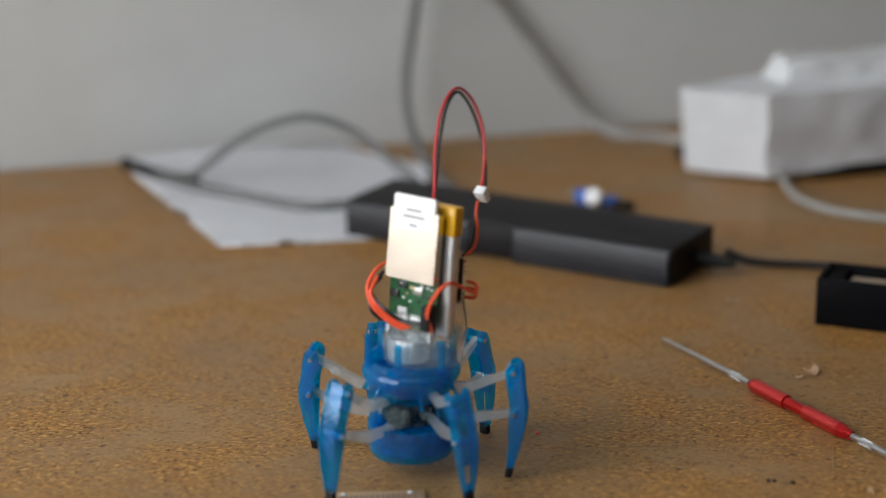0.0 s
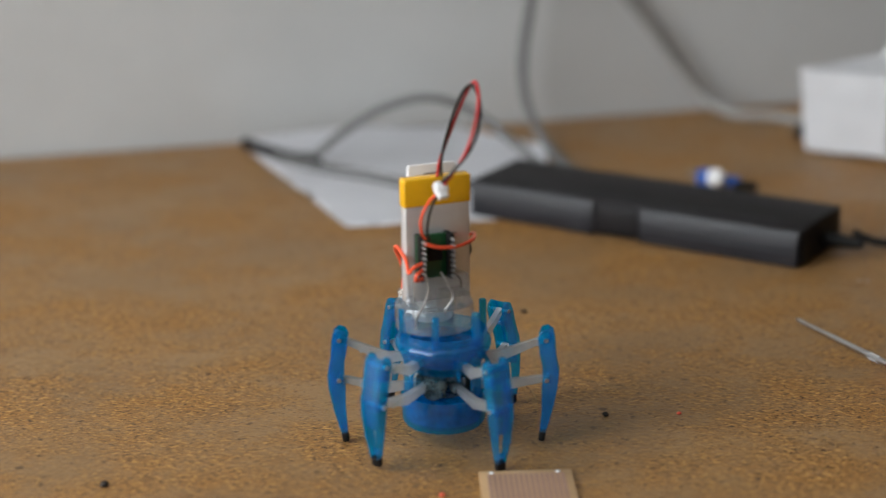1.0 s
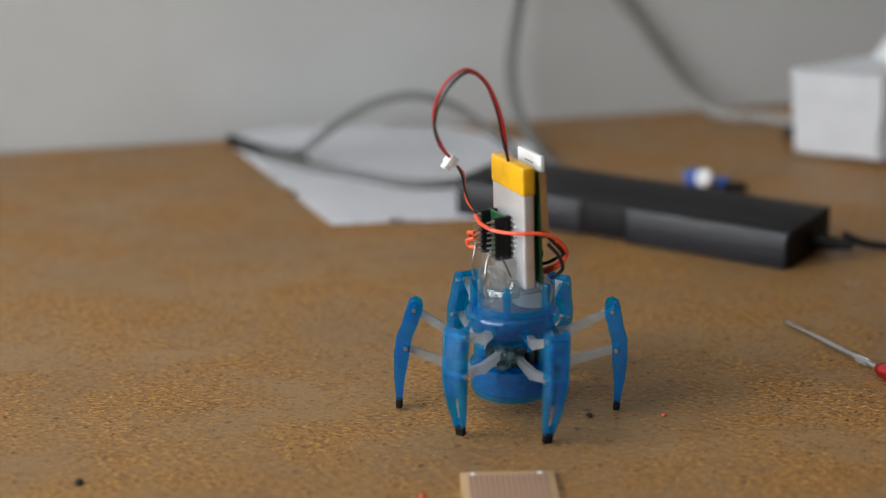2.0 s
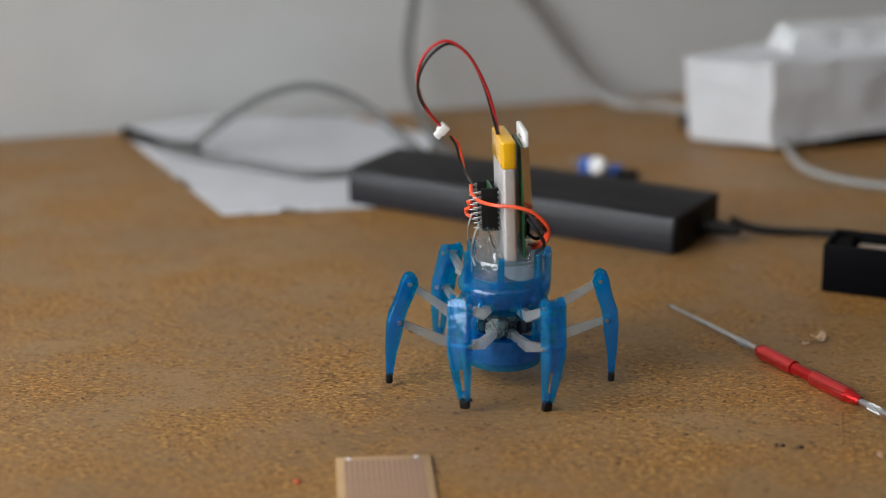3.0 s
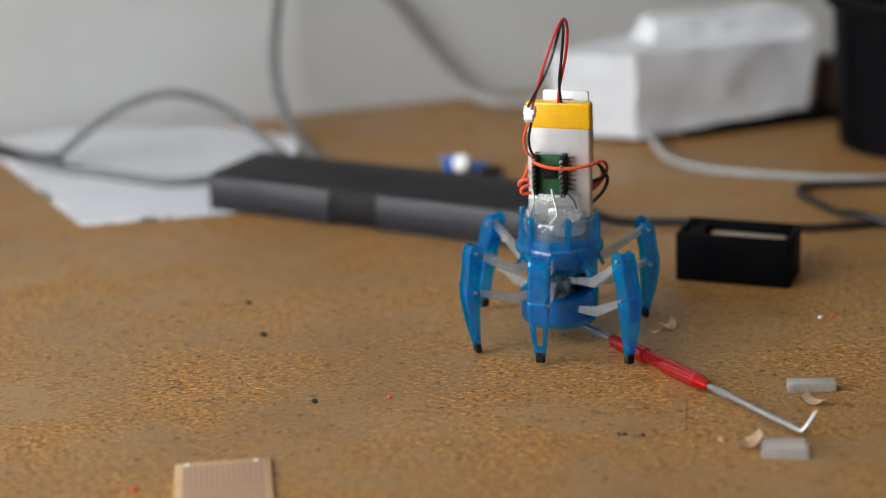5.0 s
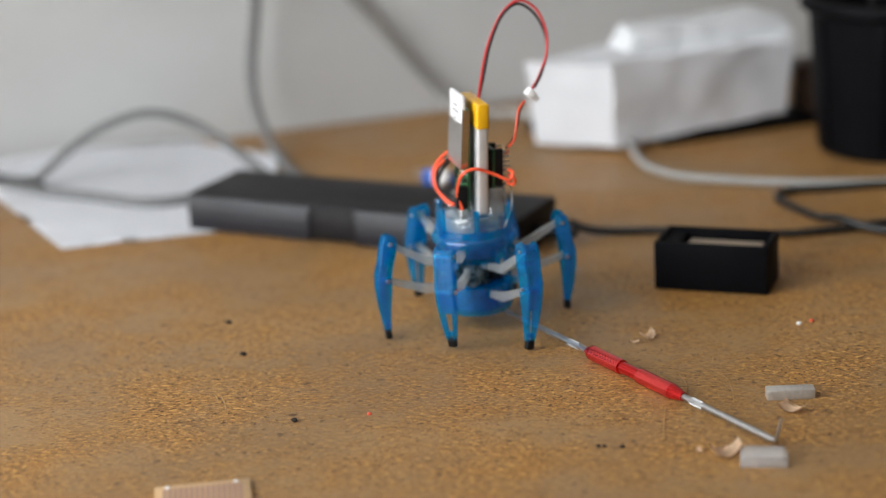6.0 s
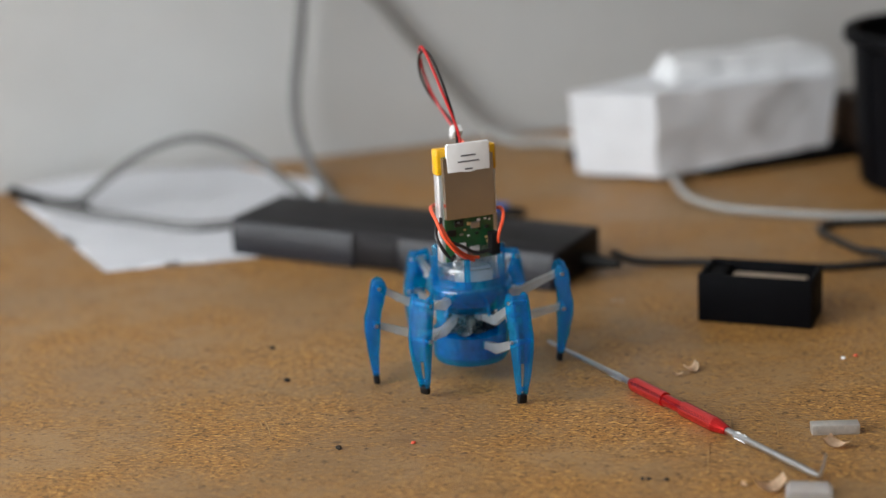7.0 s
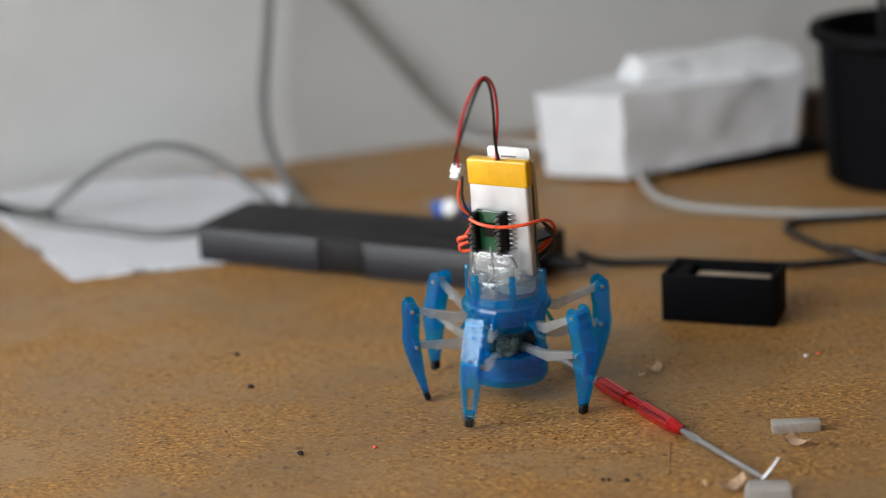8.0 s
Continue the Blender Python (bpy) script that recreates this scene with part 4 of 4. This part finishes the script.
    wire([(-0.0110, -0.0175, 0.0840), (-0.0100, -0.0195, 0.0770), (-0.0125, -0.0185, 0.0690), (-0.0150, -0.0150, 0.0620), (-0.0145, -0.0130, 0.0570)], M_TIN, 0.0005, "bare thin wire")
    wire([(-0.0020, -0.0140, 0.0830), (0.0005, -0.0175, 0.0770), (0.0020, -0.0190, 0.0710), (-0.0020, -0.0185, 0.0650), (0.0000, -0.0170, 0.0600)], M_TIN, 0.0005)
    wire([(0.0050, -0.0120, 0.0815), (0.0090, -0.0110, 0.0770), (0.0100, -0.0090, 0.0720)], M_WIRE_BLACK, 0.0004)
    return th, head, legs


M_BLUE_INNER = clear_material("blue_inner_plastic", (0.0, 0.62, 0.97), (0.0, 0.21, 0.50), 0.4, 0.1, 0.4, 300, sheen=0.25)
M_GEAR = clear_material("smoky_clear_plastic", (0.62, 0.72, 0.72), (0.17, 0.21, 0.21), 0.45, 0.12, 0.5, 250)
M_DISC = clear_material("milky_white_plastic", (0.8, 0.9, 0.95), (0.74, 0.80, 0.84), 0.45, 0.12, 0.05)
M_TAN_CHIP = material("tan_component", (0.50, 0.34, 0.14), 0.5, vary=0.2, scale=500)
robot, head, legs = robot_things()


# ---- what moves ----
def motions():
    def between(rows, t, k):
        """Smooth value of column k of the rows at t."""
        i = max(j for j in range(len(rows)) if rows[j][0] <= t + 1e-9)
        if i == len(rows) - 1:
            return rows[-1][k]
        slope = []
        for j in (i, i + 1):
            a, b = rows[max(j - 1, 0)], rows[min(j + 1, len(rows) - 1)]
            slope.append((b[k] - a[k]) / (b[0] - a[0]))
        h = rows[i + 1][0] - rows[i][0]
        u = (t - rows[i][0]) / h
        return (2 * u ** 3 - 3 * u ** 2 + 1) * rows[i][k] + (u ** 3 - 2 * u ** 2 + u) * h * slope[0] + (3 * u ** 2 - 2 * u ** 3) * rows[i + 1][k] + (u ** 3 - u ** 2) * h * slope[1]

    # seconds, x, y, turn of the body, turn of the head
    track = [(0.0, -0.0820, 0.8440, -8, 145), (0.2, -0.0915, 0.8405, -7, 108), (0.5, -0.1080, 0.8390, -6, 66), (0.8, -0.1260, 0.8470, -3, 41), (1.0, -0.1369, 0.8540, 0, 25), (1.2, -0.1330, 0.8600, 0, 8), (2.3, -0.0830, 0.9065, 0, -84),
             (2.5, -0.0720, 0.9100, 0, -84), (3.0, -0.0420, 0.9185, 2, -81), (3.5, -0.0138, 0.9250, 4, -76), (4.0, 0.0185, 0.9400, 8, -69), (4.5, 0.0430, 0.9550, 15, -60), (5.0, 0.0672, 0.9700, 15, -17),
             (5.2, 0.0735, 0.9775, 15, 8), (6.3, 0.0220, 1.0265, 8, 138), (6.5, 0.0192, 1.0185, 7, 153), (6.7, 0.0150, 1.0060, 6, 176), (7.0, 0.0085, 0.9860, 4, 202), (7.3, 0.0160, 0.9690, 7, 239), (7.5, 0.0225, 0.9595, 9, 266), (8.0, 0.0475, 0.9530, 14, 331)]
    # seconds, then how far each leg leans along its own stride
    leans = [(0.0, -7, 0, 0, -20, -2, 16), (0.5, -9, 4, 0, 0, -4, 11), (1.0, -5, -5, 5, 9, -8, 8), (2.5, -4, 14, 5, 5, 5, -14), (3.0, -14, 14, 8, 15, 8, -8), (3.5, 4, 14, 5, 3, 3, -10),
             (4.0, -1, 12, 5, 11, 5, -15), (4.5, 15, -5, -6, 15, 4, -15), (5.0, 10, -5, -3, 17, -1, -16), (6.5, 3, -5, -6, 15, 1, -15), (7.0, 8, -5, 0, 13, -9, -10),
             (7.5, -7, -5, 9, 12, -10, -11), (8.0, -5, 0, 2, -8, -10, 2)]
    # seconds, then how far out each foot stands, in millimetres
    reach = [(0.0, 47, 55, 55, 52, 54, 46), (0.5, 45, 58, 55, 50, 53, 46), (1.0, 47, 55, 55, 47, 47, 47), (2.5, 53.5, 55, 55, 59.5, 46, 47), (3.0, 54.5, 55, 55, 58.5, 50, 50), (3.5, 54, 55, 55, 55, 46, 49),
             (4.0, 54.5, 55, 55, 53.5, 44, 55), (4.5, 54, 55, 54, 51, 44, 58), (5.0, 51, 55, 57, 50, 46, 59), (6.5, 51.5, 55, 54, 53.5, 43, 55), (7.0, 48, 55, 55, 52, 43, 57),
             (7.5, 39, 55, 56, 49, 55, 56), (8.0, 43, 55, 54, 43, 54, 49)]
    # seconds, how far the loosely set head sways to the side, rides up, and nods towards its battery
    sways = [(0.0, 0.0040, 0.0025, 3), (0.5, -0.0075, 0.0040, 0), (1.0, -0.0030, 0.0045, -3), (1.2, -0.001, 0.003, -2), (2.3, 0, 0, -1), (3.0, 0, 0, -1.2), (3.5, 0, 0, 0), (4.0, 0, 0, 0.8), (5.0, 0, 0, -0.5),
             (6.3, 0.003, -0.0015, -1), (6.5, 0.003, -0.002, -1), (7.0, 0.001, -0.002, -1), (7.5, 0.0024, 0, -0.8), (8.0, 0, 0, 0)]
    times = [i / 10 for i in range(81)]
    sides = (-1, 1, 1, 1, 1, -1)
    body_rows, head_rows, leg_rows = [], [], [[] for _ in range(6)]
    for t in times:
        turn = between(track, t, 3)
        step = 2 * math.pi * (t - 3.3) / 0.5
        rock = 0.6 * math.sin(step)
        body_rows.append((t, pose(between(track, t, 1), between(track, t, 2), 0, 0, rock, turn)))
        head_rows.append((t, pose(between(sways, t, 1), 0, between(sways, t, 2), between(sways, t, 3), 0, between(track, t, 4) - turn)))
        for k in range(6):
            swing = -12 * sides[k] * (math.cos(step) + 0.81)
            tuck = math.degrees(math.asin((55.0 - between(reach, t, k + 1)) / 44))
            lift = max(0.0, math.sin(step) * (1, -1)[k % 2]) * 0.0022
            lean = between(leans, t, k + 1) + swing
            leg_rows[k].append((t, pose(0, 0, 0.0444 + lift, 0, 0, 60 * k + 0.45 * lean) @ pose(0.05, 0, 0, 0.5 * lean, tuck, 0) @ pose(-0.05, 0, 0) @ pose(0, 0, -0.0440)))
    walk(robot, body_rows)
    walk(head, head_rows)
    for k in range(6):
        walk(legs[k], leg_rows[k])
    # the tool lies still until the robot's feet nudge it: it rolls a little on its round handle
    aim = math.degrees(math.atan2(0.8785 - 0.9480, 0.1308 - 0.0902))
    mid = (0.1108, 0.9135, 0.0040)
    rolls = [(0.0, 0, 0, 0, 0), (4.5, 0, 0, 0, 0), (4.8, 0, 0, 4, 0), (5.0, 0.0022, 0.0010, 28, -0.5), (5.2, 0.0022, 0.0010, 22, -0.5), (6.3, 0, 0, 2, -1), (7.2, 0, 0, 4, -1), (7.6, 0, 0, 14, -3), (8.0, 0, 0.0010, 32, -5.5)]
    walk(tool, [(t, pose(mid[0] + dx, mid[1] + dy, mid[2], 0, 0, aim + w) @ pose(0, 0, 0, -r, 0, 0)) for t, dx, dy, r, w in rolls])


motions()
